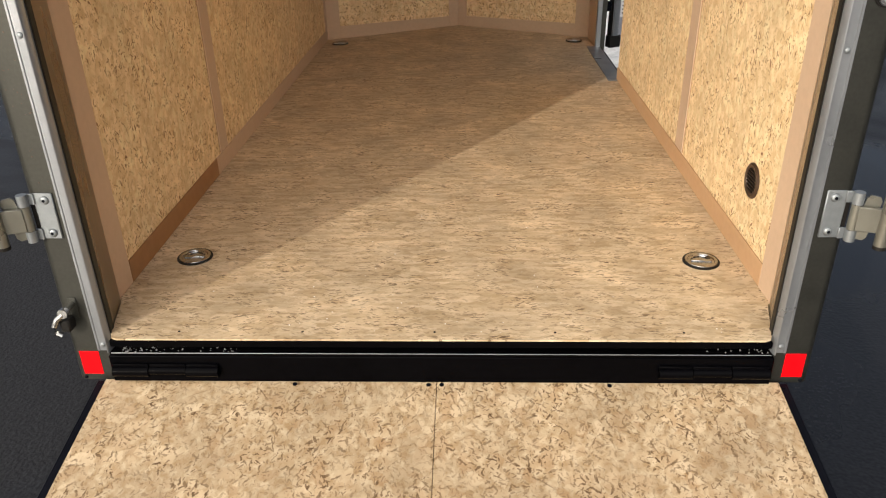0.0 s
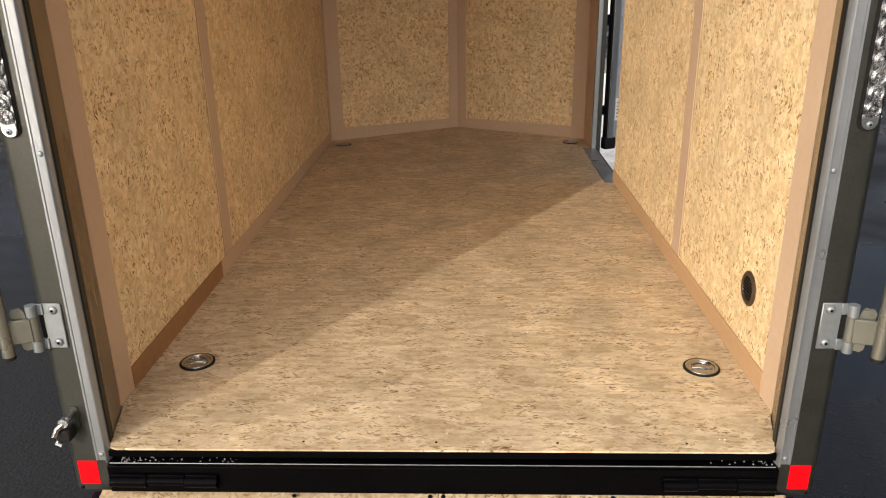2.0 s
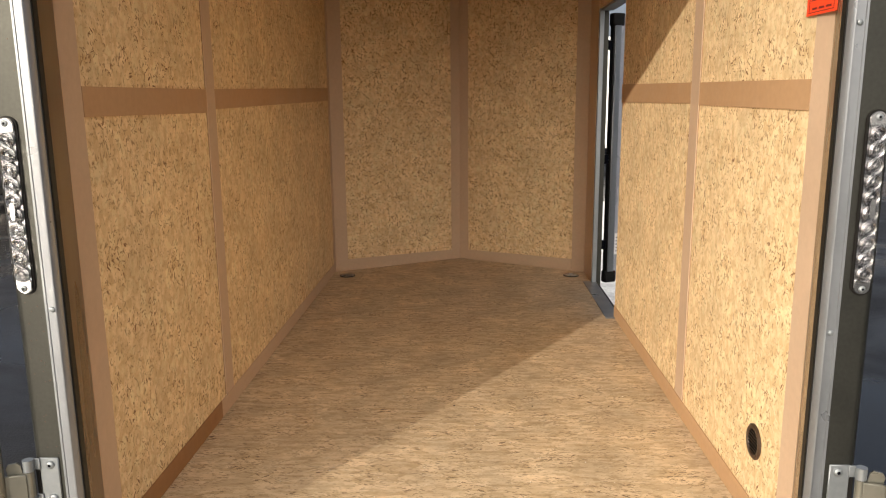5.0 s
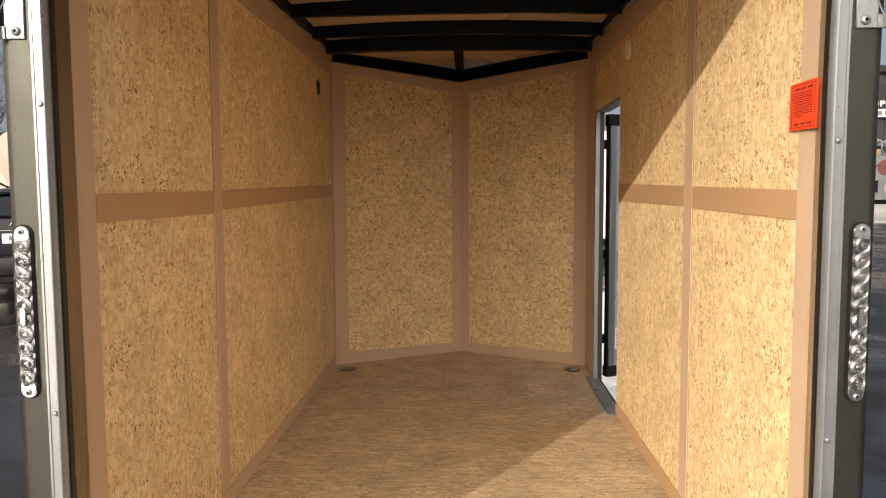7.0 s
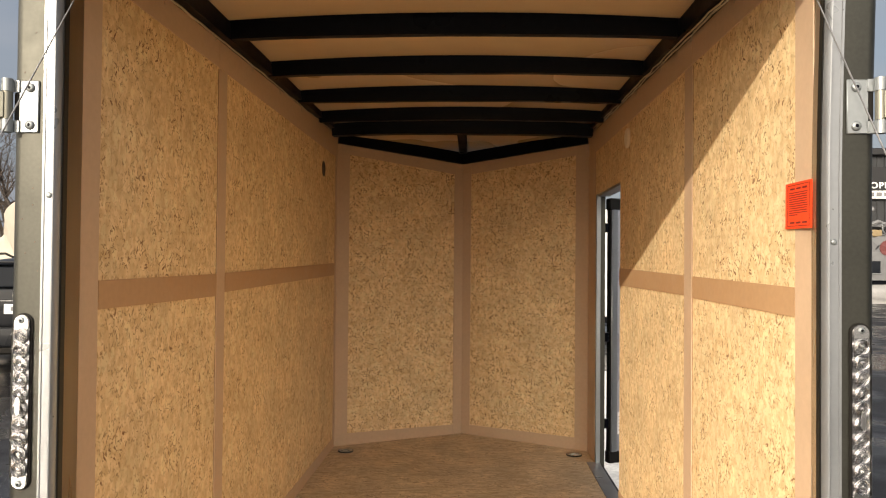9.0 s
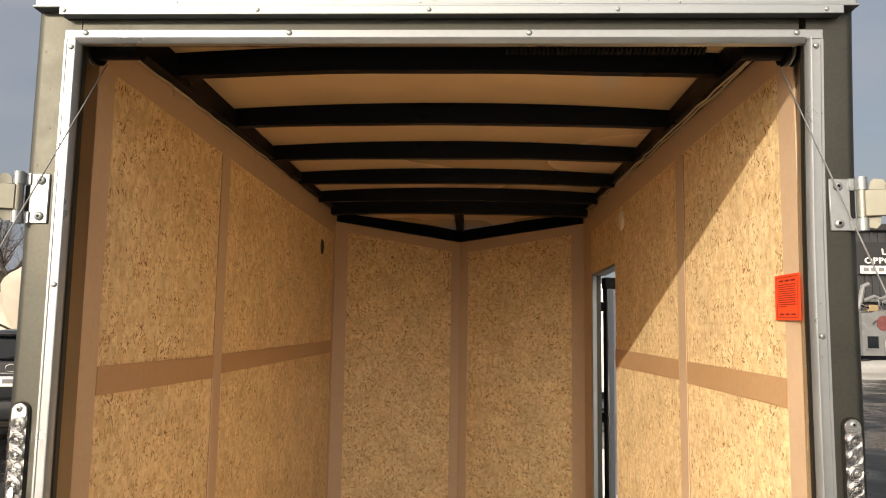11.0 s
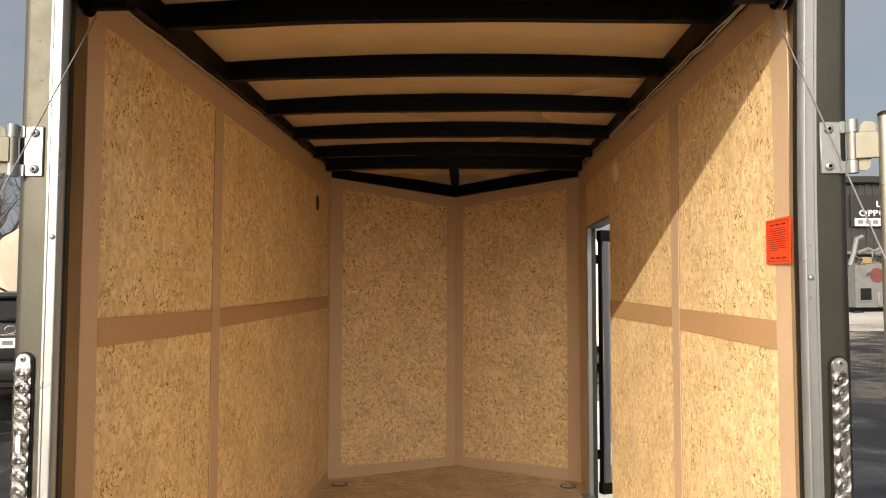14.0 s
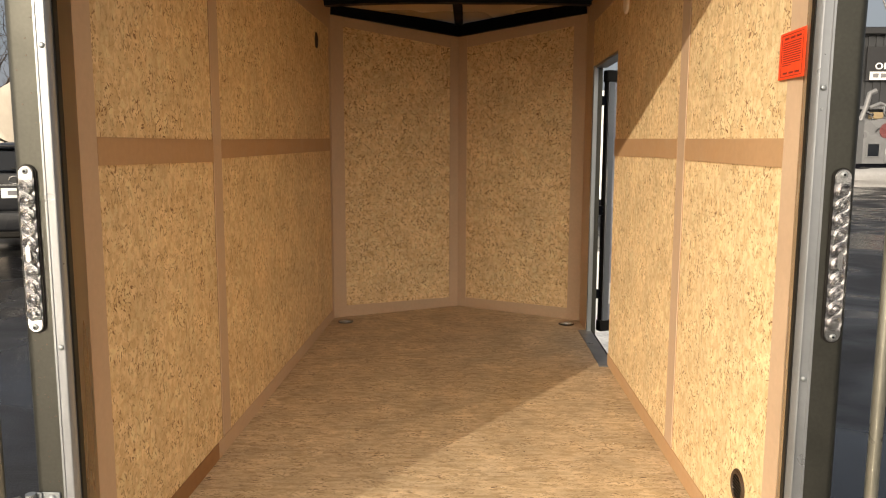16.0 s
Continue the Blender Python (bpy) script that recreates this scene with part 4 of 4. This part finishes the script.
part("recess", lathe(B(), [(0.043, 0.0002), (0.043, 0.0034), (0.0001, 0.0034)], q, 30), BLACK_STEEL, vent)
puck = empty("round_dome_light", "small round cream plastic disc above the side door", "dome light")
q = Matrix.Translation((WX, 2.19, 1.865)) @ pose(0, 0, 0, 0, -90)
part("ring", lathe(B(), [(0.034, 0.0), (0.050, 0.0), (0.049, 0.008), (0.042, 0.012), (0.034, 0.010)], q, 32), CREAM, puck)
part("lens", lathe(B(), [(0.035, 0.0002), (0.035, 0.008), (0.02, 0.011), (0.0001, 0.012)], q, 32), CREAM, puck)

notice = empty("warning_notice", "bright orange-red printed notice stuck to the wall edge", "notice")
nm = Matrix.Translation((0.8338, 0.198, 1.381)) @ pose(0, 0, 0, 0, 0, -4.0) @ pose(0, 0, 0, 1.2) @ Matrix.Diagonal((1, 1.07, 1, 1))
part("sheet", box(B(), (0, -0.080, -0.054), (0.0008, 0.080, 0.054), 0.0, nm), ORANGE_PAPER, notice, smooth=False)
bars = [(-0.066, 0.066, 0.047, 0.0485), (-0.066, 0.066, -0.0485, -0.047), (0.0645, 0.066, -0.047, 0.047), (-0.066, -0.0645, -0.047, 0.047)]
for k in range(3):
    bars += [(-0.052 + 0.037 * k, -0.024 + 0.037 * k, 0.037, 0.0415), (-0.052 + 0.037 * k, -0.024 + 0.037 * k, -0.0425, -0.038)]
r3 = random.Random(3)
for i in range(11):
    z = 0.029 - 0.0052 * i
    bars.append((-0.056 + (0.06 if i == 10 else r3.uniform(0, 0.008)), 0.056, z, z + 0.0020))
for y0, y1, z0, z1 in bars:
    part("print_bar", box(B(), (-0.0004, y0, z0), (0.0002, y1, z1), 0.0, nm), INK, notice, smooth=False)


def harness(s, n, seed):
    r = random.Random(seed)
    hs = empty("wiring_harness", "thin tan wires tied along the top rail", "wiring", "wiring harnesses")
    for k in range(n):
        pts = []
        N = 40
        for i in range(N + 1):
            y = 0.14 + (YC - 0.2) * i / N
            tie = abs(math.sin(math.pi * (y - 0.14) / 0.43))
            sag = 0.004 * tie * (1 + 0.6 * math.sin(3.1 * y + k))
            pts.append((s * (0.830 - 0.011 * k - 0.012 * tie * r.random()), y, rail_low(y) - 0.004 - sag + 0.003 * k))
        part("wire", pipe(B(), pts, 0.0032, 6), WIRE_TAN, hs)
    y = 0.14 + 0.43
    while y < YC - 0.2:
        p = (s * 0.824, y, rail_low(y) - 0.005)
        part("cable_tie", pipe(B(), [(p[0] + s * 0.012, y, p[2] + 0.016), p, (p[0] - s * 0.008, y - 0.01, p[2] - 0.016), (p[0] - s * 0.012, y - 0.02 * r.random(), p[2] - 0.03 - 0.015 * r.random())], 0.0016, 5), WIRE_TAN, hs)
        y += 0.43


harness(1, 2, 5)
harness(-1, 1, 6)

# ---- side door ----
door_frame = empty("door_1", "open side doorway with bright aluminium frame", "doorway", kind="structure")
y0, y1, zt = 2.385, 3.175, 1.672
part("door_jamb", box(B(), (0.846, y1 - 0.026, 0.0), (0.874, y1, zt), 0.002), ALU_WHITE, door_frame, "pale aluminium jamb")
part("door_jamb", box(B(), (0.856, y0, 0.0), (0.925, y0 + 0.012, zt), 0.002), ALU_WHITE, door_frame, "pale aluminium jamb")
part("door_jamb", box(B(), (0.854, y0 + 0.012, zt - 0.014), (0.925, y1 - 0.03, zt), 0.002), ALU_WHITE, door_frame, "pale aluminium jamb")
leaf = empty("side_door", "grey side door swung wide open on its hinges", "door", at=(0, 0, 0))
lm = Matrix.Translation((0.948, 3.30, -0.01)) @ pose(0, 0, 0, 0, 0, 24)
part("door_panel", box(B(), (0.012, -0.018, -0.01), (0.80, 0.018, 1.65), 0.003, lm), DOOR_SKIN, leaf, "grey-blue door skin")
part("edge_seal", box(B(), (0.0, -0.021, -0.02), (0.012, 0.021, 1.665), 0.004, lm), RUBBER, leaf, "black rubber edge seal")
part("edge_seal", box(B(), (0.80, -0.023, -0.02), (0.815, 0.023, 1.665), 0.004, lm), RUBBER, leaf, "black rubber edge seal")
part("edge_trim", box(B(), (0.014, -0.0235, 0.0), (0.055, -0.018, 1.64), 0.002, lm), ALU, leaf, "aluminium edge strip")
for z in (-0.022, 1.595):
    part("corner_cap", box(B(), (-0.006, -0.027, z), (0.075, 0.027, z + 0.075), 0.006, lm), RUBBER, leaf, "black plastic corner cap")
for z in (0.20, 0.75, 1.45):
    part("hinge", box(B(), (-0.060, -0.012, z), (0.0, 0.012, z + 0.06), 0.003, lm), BLACK_STEEL, leaf, "black hinge")
lb = part("sticker", box(B(), (0.060, -0.0192, 0.16), (0.16, -0.0182, 0.30), 0.0, lm), SIGN_WHITE, leaf, "small pale printed sticker", smooth=False)
for i in range(5):
    part("print_bar", box(B(), (0.070, -0.0198, 0.18 + 0.022 * i), (0.150 - 0.015 * (i % 2), -0.0193, 0.188 + 0.022 * i), 0.0, lm), GREY_BAR, lb, smooth=False)

# ---- yard ----
# salted gravel beyond the side door
bm = B()
poly = [(0.97 + 0.06 * math.sin(3.0 * i), 2.9 + 0.7 * i) for i in range(12)] + [(2.25 + 0.2 * math.sin(2.0 * i), 10.5 - 0.65 * i) for i in range(12)]
prism(bm, [(x, y) for x, y in poly], GZ - 0.02, GZ + 0.006)
solid("gravel_strip", bm, SALT_GROUND, "pale salted gravel beside the trailer", "gravel", kind="structure", smooth=False)


def mound(name, at, size, seed, material, label, category):
    bm = B()
    bmesh.ops.create_icosphere(bm, subdivisions=5, radius=1.0)
    for v in bm.verts:
        p = v.co.copy()
        k = 1 + 0.20 * noise.noise(p * 1.6 + Vector((seed, 0, 0))) + 0.09 * noise.noise(p * 4.5 + Vector((0, seed, 0))) + 0.035 * noise.noise(p * 13)
        v.co = Vector((p.x * size[0] * k, p.y * size[1] * k, max(-0.05, p.z) * size[2] * k)) + Vector((at[0], at[1], GZ))
    return solid(name, bm, material, label, category)


mound("snow_mound", (-10.4, 25.5), (7.6, 5.0, 5.6), 3.1, PILE, "tall heap of dirty cream-coloured snow behind the car", "snow pile")
mound("snow_bank", (26.0, 34.0), (13.5, 1.3, 1.15), 7.7, SNOW, "long low bank of white ploughed snow", "snow bank")
bm = box(B(), (12.0, 19.95, GZ + 0.002), (34.0, 20.07, GZ + 0.006))
solid("parking_line", bm, SIGN_WHITE, "worn white painted line on the asphalt", "line", kind="structure", smooth=False)


# car seen from behind
def suv(x, y, turn):
    car = empty("parked_car", "black sport utility car parked on wet asphalt, seen from behind", "car", at=(x, y, GZ))
    car.rotation_euler = (0, 0, radians(turn))
    W = 0.93
    # lower body and greenhouse as cross-sections along the length (rear at 0)
    def loft(stations):
        bm = B()
        rings = []
        for yy, zb, zt, wb, wt in stations:
            ring = []
            for k in range(24):
                a = 2 * math.pi * k / 24
                c, s_ = math.cos(a), math.sin(a)
                ex = math.copysign(abs(c) ** 0.35, c)
                ez = math.copysign(abs(s_) ** 0.35, s_)
                h = (ez + 1) / 2
                ring.append(bm.verts.new((ex * (wb + (wt - wb) * h), yy, zb + (zt - zb) * h)))
            rings.append(ring)
        for a, b in zip(rings, rings[1:]):
            for k in range(24):
                j = (k + 1) % 24
                bm.faces.new((a[k], a[j], b[j], b[k]))
        bm.faces.new(rings[0])
        bm.faces.new(rings[-1])
        return bm
    part("body", loft([(0.0, 0.42, 0.80, 0.84, 0.84), (0.05, 0.34, 1.02, 0.89, 0.88), (0.25, 0.28, 1.08, 0.93, 0.89), (1.6, 0.25, 1.06, 0.94, 0.89), (3.2, 0.25, 1.02, 0.94, 0.88), (4.2, 0.28, 0.92, 0.92, 0.82), (4.75, 0.35, 0.72, 0.80, 0.70)]), CAR_PAINT, car, "glossy black body")
    part("cabin", loft([(0.06, 1.00, 1.10, 0.86, 0.84), (0.30, 1.02, 1.58, 0.87, 0.66), (0.55, 1.02, 1.70, 0.87, 0.66), (2.0, 1.02, 1.74, 0.87, 0.68), (2.9, 1.0, 1.60, 0.86, 0.66), (3.5, 1.0, 1.08, 0.85, 0.80)]), CAR_PAINT, car, "glossy black cabin")
    part("tailgate", box(B(), (-0.64, -0.03, 0.70), (0.64, 0.16, 1.27), 0.05, seg=3), CAR_PAINT, car, "black tailgate")
    tilt = Matrix.Translation((0, 0.135, 1.44)) @ pose(0, 0, 0, -27)
    part("rear_window", box(B(), (-0.60, -0.012, -0.17), (0.60, 0.02, 0.17), 0.02, tilt), CAR_GLASS, car, "dark rear window")
    part("wiper", box(B(), (-0.05, -0.03, -0.14), (0.32, -0.014, -0.12), 0.004, tilt), RUBBER, car)
    part("spoiler", box(B(), (-0.62, 0.20, 1.64), (0.62, 0.42, 1.68), 0.015), CAR_PAINT, car)
    part("bumper", box(B(), (-0.90, -0.05, 0.40), (0.90, 0.20, 0.70), 0.05, seg=3), CAR_PAINT, car)
    part("bumper_lip", box(B(), (-0.82, -0.03, 0.30), (0.82, 0.20, 0.42), 0.03), RUBBER, car)
    for s in (-1, 1):
        part("tail_lamp", box(B(), tuple((min(s * 0.48, s * 0.88), -0.022, 0.93)), (max(s * 0.48, s * 0.88), 0.12, 1.06), 0.02), CAR_RED, car, "dark red tail lamp")
        part("roof_rail", pipe(B(), [(s * 0.60, 0.50, 1.69), (s * 0.61, 0.62, 1.77), (s * 0.62, 1.9, 1.80), (s * 0.61, 2.6, 1.72)], 0.02, 8), BLACK_STEEL, car)
        part("exhaust", rod(B(), (s * 0.62, -0.06, 0.34), (s * 0.62, 0.1, 0.34), 0.045), CHROME, car)
        for yy in (0.95, 3.75):
            wh = part("wheel", lathe(B(), [(0.20, -0.11), (0.34, -0.11), (0.36, -0.08), (0.36, 0.08), (0.34, 0.11), (0.20, 0.11)], Matrix.Translation((s * 0.83, yy, 0.36)) @ pose(0, 0, 0, 0, 90), 28), TYRE, car, "black tyre")
            part("rim", lathe(B(), [(0.22, -0.10), (0.22, 0.10)], Matrix.Translation((s * 0.83, yy, 0.36)) @ pose(0, 0, 0, 0, 90), 20), ALU, wh)
    part("emblem", pipe(B(), [(0.074 * math.cos(2 * math.pi * k / 28), -0.034, 1.165 + 0.055 * math.sin(2 * math.pi * k / 28)) for k in range(29)], 0.008, 6), CHROME, car, "plain chrome oval emblem")
    pl = part("number_plate", box(B(), (-0.19, -0.046, 0.90), (0.12, -0.029, 1.045), 0.006), SIGN_WHITE, car, "pale number plate")
    part("print_bar", box(B(), (-0.10, -0.049, 0.945), (0.04, -0.0455, 1.01), 0.0), GREY_BAR, pl, smooth=False)
    part("tailgate_strip", box(B(), (-0.45, -0.036, 1.085), (0.45, -0.028, 1.100), 0.003), CHROME, car)
    return car


suv(-6.64, 9.3, 20)


# bare trees
def bare_tree(x, y, h, seed):
    r = random.Random(seed)
    tree = empty("bare_tree", "leafless dark-barked tree with fine bare twigs", "tree", "bare trees", at=(x, y, GZ))
    trunk, limbs = B(), B()

    def grow(p, d, length, rad, depth):
        pts, q = [p.copy()], p.copy()
        for i in range(4):
            d = (d + Vector((r.uniform(-1, 1), r.uniform(-1, 1), r.uniform(-0.4, 0.7))) * 0.16).normalized()
            q = q + d * length / 4
            pts.append(q.copy())
        seg = 7 if depth == 0 else (5 if depth < 3 else 3)
        tgt = trunk if depth == 0 else limbs
        rings = []
        for i, c in enumerate(pts):
            k = d.to_track_quat("Z", "Y")
            rr = rad * (1 - 0.55 * i / 4)
            rings.append([tgt.verts.new(c + k @ Vector((rr * math.cos(2 * math.pi * j / seg), rr * math.sin(2 * math.pi * j / seg), 0))) for j in range(seg)])
        for a, b in zip(rings, rings[1:]):
            for j in range(seg):
                tgt.faces.new((a[j], a[(j + 1) % seg], b[(j + 1) % seg], b[j]))
        if depth >= 5:
            return
        for i in range(r.choice((3, 4)) if depth < 4 else 3):
            o = pts[r.choice((2, 3, 4, 4))]
            side = Vector((r.uniform(-1, 1), r.uniform(-1, 1), r.uniform(-0.1, 0.8))).normalized()
            grow(o, (d * 0.70 + side * 0.85).normalized(), length * r.uniform(0.55, 0.75), rad * 0.45, depth + 1)
    grow(Vector((0, 0, 0)), Vector((0, 0, 1)), h * 0.36, h * 0.020, 0)
    part("trunk", trunk, BARK, tree)
    part("crown", limbs, BARK, tree)
    return tree


for x, y, h, sd in ((-29, 41, 15, 1), (-25.2, 44, 12, 2), (-32, 38, 12, 3), (-27.5, 36, 8, 4), (-23.6, 40, 8, 5), (-30.5, 46, 14, 6), (-26.6, 39, 11, 7), (-28.2, 43, 13, 8), (-24.6, 37, 7, 9), (-26.0, 34.5, 6, 10), (-22.8, 36, 6.5, 11)):
    bare_tree(x, y, h, sd)


# dark clad building with a sign
def shop_building(x0, x1, y, h):
    b = empty("shop_building", "dark metal-clad shop building with a white-lettered sign", "building", at=(0, 0, 0))
    part("wall", box(B(), (x0, y, GZ), (x1, y + 14, h - 0.35)), CLADDING, b, smooth=False)
    part("roof", box(B(), (x0 - 0.3, y - 0.35, h - 0.35), (x1 + 0.3, y + 14.3, h), 0.05), SIGN_BLACK, b, smooth=False)
    bm = B()
    x = x0 + 0.1
    while x < x1:
        box(bm, (x, y - 0.06, 3.4), (x + 0.16, y, h - 0.35))
        x += 0.36
    part("cladding_rib", bm, CLADDING, b, "upright cladding ribs", smooth=False)
    part("canopy_beam", box(B(), (x0, y - 0.5, 3.10), (x1, y - 0.05, 3.24), 0.02), MACHINE_WHITE, b, "pale grey canopy beam", smooth=False)
    for i in range(6):
        xx = x0 + 2 + i * 4.2
        w = part("window", box(B(), (xx, y - 0.05, 0.3), (xx + 2.6, y - 0.005, 2.6), 0.01), CAR_GLASS, b, "dark window", smooth=False)
        part("window_frame", box(B(), (xx - 0.06, y - 0.07, 2.6), (xx + 2.66, y - 0.002, 2.68)), MACHINE_WHITE, w, smooth=False)
    return b


shop_building(16.0, 44.0, 36.0, 6.95)

sign = empty("shop_sign", "black sign board with white capital letters", "sign")
part("board", box(B(), (18.9, 35.78, 4.45), (24.5, 35.93, 6.05), 0.01), SIGN_BLACK, sign, smooth=False)
part("strip", box(B(), (19.06, 35.755, 4.50), (23.8, 35.779, 4.88), 0.0), SIGN_WHITE, sign, "white strip", smooth=False)
for i in range(8):
    part("print_bar", box(B(), (19.20 + 0.36 * i, 35.745, 4.60), (19.46 + 0.36 * i, 35.754, 4.80), 0.0), GREY_BAR, sign, smooth=False)


def lettering(text, x, z, size, parent):
    cu = bpy.data.curves.new("letters", "FONT")
    cu.body = text
    cu.size = size
    cu.extrude = 0.02
    cu.offset = 0.005
    cu.space_character = 1.14
    tmp = bpy.data.objects.new("letters", cu)
    scene.collection.objects.link(tmp)
    dg = bpy.context.evaluated_depsgraph_get()
    me = bpy.data.meshes.new_from_object(tmp.evaluated_get(dg))
    bpy.data.objects.remove(tmp)
    me.materials.clear()
    me.materials.append(SIGN_WHITE)
    ob = new("lettering", me)
    ob.matrix_basis = pose(x, 35.755, z, 90) @ Matrix.Diagonal((1.12, 1, 1, 1))
    ob.parent = parent
    ob["label"] = "white capital letters"
    return ob


lettering("OPPO", 19.27, 5.00, 0.41, sign)
lettering("L", 20.10, 5.44, 0.41, sign)


# machines and goods in front of the shop
def loader(x, y):
    m = empty("compact_loader", "pale grey loader with a faded red flank before the shop", "loader", at=(x, y, GZ))
    flat = pose(0, 0, 0, 90)
    arch = [(-0.75, 1.05), (0.62, 1.05), (0.62, 2.40)] + [(0.62 * math.cos(q), 2.40 + 0.66 * math.sin(q)) for q in [math.pi * i / 14 for i in range(1, 10)]] + [(-0.75, 2.98)]
    part("hood", prism(B(), arch, -0.1, 1.2, flat), MACHINE_WHITE, m, "rounded pale grey hood")
    disc = [(0.22 + 0.30 * math.cos(q), 2.52 + 0.34 * math.sin(q)) for q in [2 * math.pi * i / 20 for i in range(20)]]
    part("flank", prism(B(), disc, 1.2, 1.235, flat), MACHINE_RED, m, "faded red round flank")
    part("mark", prism(B(), [(-0.30, 2.46), (-0.22, 2.46), (-0.08, 2.64), (-0.16, 2.64)], 1.236, 1.245, flat), SIGN_BLACK, m, "small black mark", smooth=False)
    w = part("window", box(B(), (-0.55, -1.24, 1.38), (-0.05, -1.205, 1.92), 0.02), CAR_GLASS, m, "dark window")
    for p0, p1 in (((-0.61, 1.32), (0.01, 1.38)), ((-0.61, 1.92), (0.01, 1.98)), ((-0.61, 1.38), (-0.55, 1.92)), ((-0.05, 1.38), (0.01, 1.92))):
        part("window_frame", box(B(), (p0[0], -1.26, p0[1]), (p1[0], -1.203, p1[1]), 0.01), MACHINE_WHITE, w, smooth=False)
    part("chassis", box(B(), (-1.0, -1.1, 0.55), (1.6, 0.1, 1.045), 0.05), BLACK_STEEL, m)
    part("counterweight", box(B(), (0.20, -1.30, 1.06), (0.60, -1.205, 1.75), 0.05), MACHINE_WHITE, m, "pale counterweight")
    for sx in (-0.6, 1.1):
        for sy in (-1.05, 0.05):
            part("wheel", lathe(B(), [(0.15, -0.15), (0.42, -0.15), (0.45, -0.1), (0.45, 0.1), (0.42, 0.15), (0.15, 0.15)], Matrix.Translation((sx, sy, 0.45)) @ flat, 20), TYRE, m)
    part("valve_block", box(B(), (-0.28, -1.0, 3.06), (0.16, -0.5, 3.36), 0.03), MACHINE_TAN, m, "tan valve block")
    part("arm", pipe(B(), [(-0.75, -0.8, 2.98), (-0.55, -0.8, 3.6), (-0.42, -0.8, 4.2), (-0.15, -0.8, 4.32)], 0.12, 8), MACHINE_WHITE, m, "pale lift arm")
    part("arm", pipe(B(), [(-0.42, -0.85, 3.55), (0.05, -0.85, 3.75), (0.35, -0.85, 3.62), (0.75, -0.85, 3.85)], 0.09, 8), MACHINE_WHITE, m, "pale lift arm")
    r = random.Random(9)
    for i in range(16):
        ax, az = r.uniform(-0.35, 0.9), r.uniform(2.7, 3.5)
        part("fitting", pipe(B(), [(ax, -0.9, az), (ax + r.uniform(-0.2, 0.2), -0.95, az + 0.14), (ax + r.uniform(-0.35, 0.35), -0.95, az + r.uniform(0.1, 0.4))], 0.035, 6), (MACHINE_WHITE, ALU, BLACK_STEEL)[i % 3], m)
    for i in range(6):
        ax = 0.72 + 0.14 * i
        part("hose", pipe(B(), [(ax, -0.95, 1.1), (ax + 0.08, -1.0, 1.7), (ax - 0.05, -0.95, 2.3)], 0.045, 6), BLACK_STEEL if i % 2 else MACHINE_WHITE, m)
    return m


loader(18.55, 34.6)


def rack(x, y, seed):
    r = random.Random(seed)
    k = empty("goods_rack", "steel rack stacked with red, tan and white goods", "rack", "goods racks", at=(x, y, GZ))
    for sx in (-1.2, 1.2):
        for sy in (-0.4, 0.4):
            part("post", box(B(), (sx - 0.05, sy - 0.05, 0), (sx + 0.05, sy + 0.05, 3.0)), BLACK_STEEL, k, smooth=False)
    for z in (0.9, 1.7, 2.5):
        part("shelf", box(B(), (-1.25, -0.45, z), (1.25, 0.45, z + 0.07)), MACHINE_WHITE, k, smooth=False)
        xx = -1.1
        while xx < 0.9:
            w = r.uniform(0.25, 0.6)
            part("package", box(B(), (xx, -0.42, z + 0.071), (xx + w, 0.3, z + 0.071 + r.uniform(0.2, 0.55)), 0.02), r.choice((MACHINE_RED, MACHINE_TAN, MACHINE_WHITE, SIGN_BLACK)), k, smooth=False)
            xx += w + 0.04
    return k


rack(23.3, 35.2, 1)
rack(20.6, 35.2, 2)
rack(26.3, 35.2, 3)


# white box trailer further along the yard
wt = empty("white_trailer", "white enclosed box trailer parked further along the yard", "trailer", at=(3.2, 15.0, GZ))
part("body", box(B(), (-1.05, 0, 0.55), (1.05, 5.2, 2.9), 0.04, seg=2), WHITE_PAINT, wt, "white box body")
part("door", box(B(), (-0.95, -0.03, 0.62), (0.95, -0.002, 2.75), 0.008), WHITE_PAINT, wt, "white rear door")
part("bumper", box(B(), (-1.0, -0.10, 0.42), (1.0, 0.02, 0.56), 0.01), BLACK_STEEL, wt)
for sx in (-1, 1):
    part("fender", box(B(), (sx * 1.06 - 0.12, 2.0, 0.75), (sx * 1.06 + 0.12, 3.3, 0.82), 0.01), BLACK_STEEL, wt)
    part("wheel", lathe(B(), [(0.12, -0.1), (0.33, -0.1), (0.35, -0.07), (0.35, 0.07), (0.33, 0.1), (0.12, 0.1)], Matrix.Translation((sx * 1.08, 2.65, 0.35)) @ pose(0, 0, 0, 0, 90), 24), TYRE, wt)
    part("lamp", box(B(), (sx * 0.98 - 0.03, -0.04, 1.0), (sx * 0.98 + 0.03, -0.005, 1.3), 0.005), CAR_RED, wt)
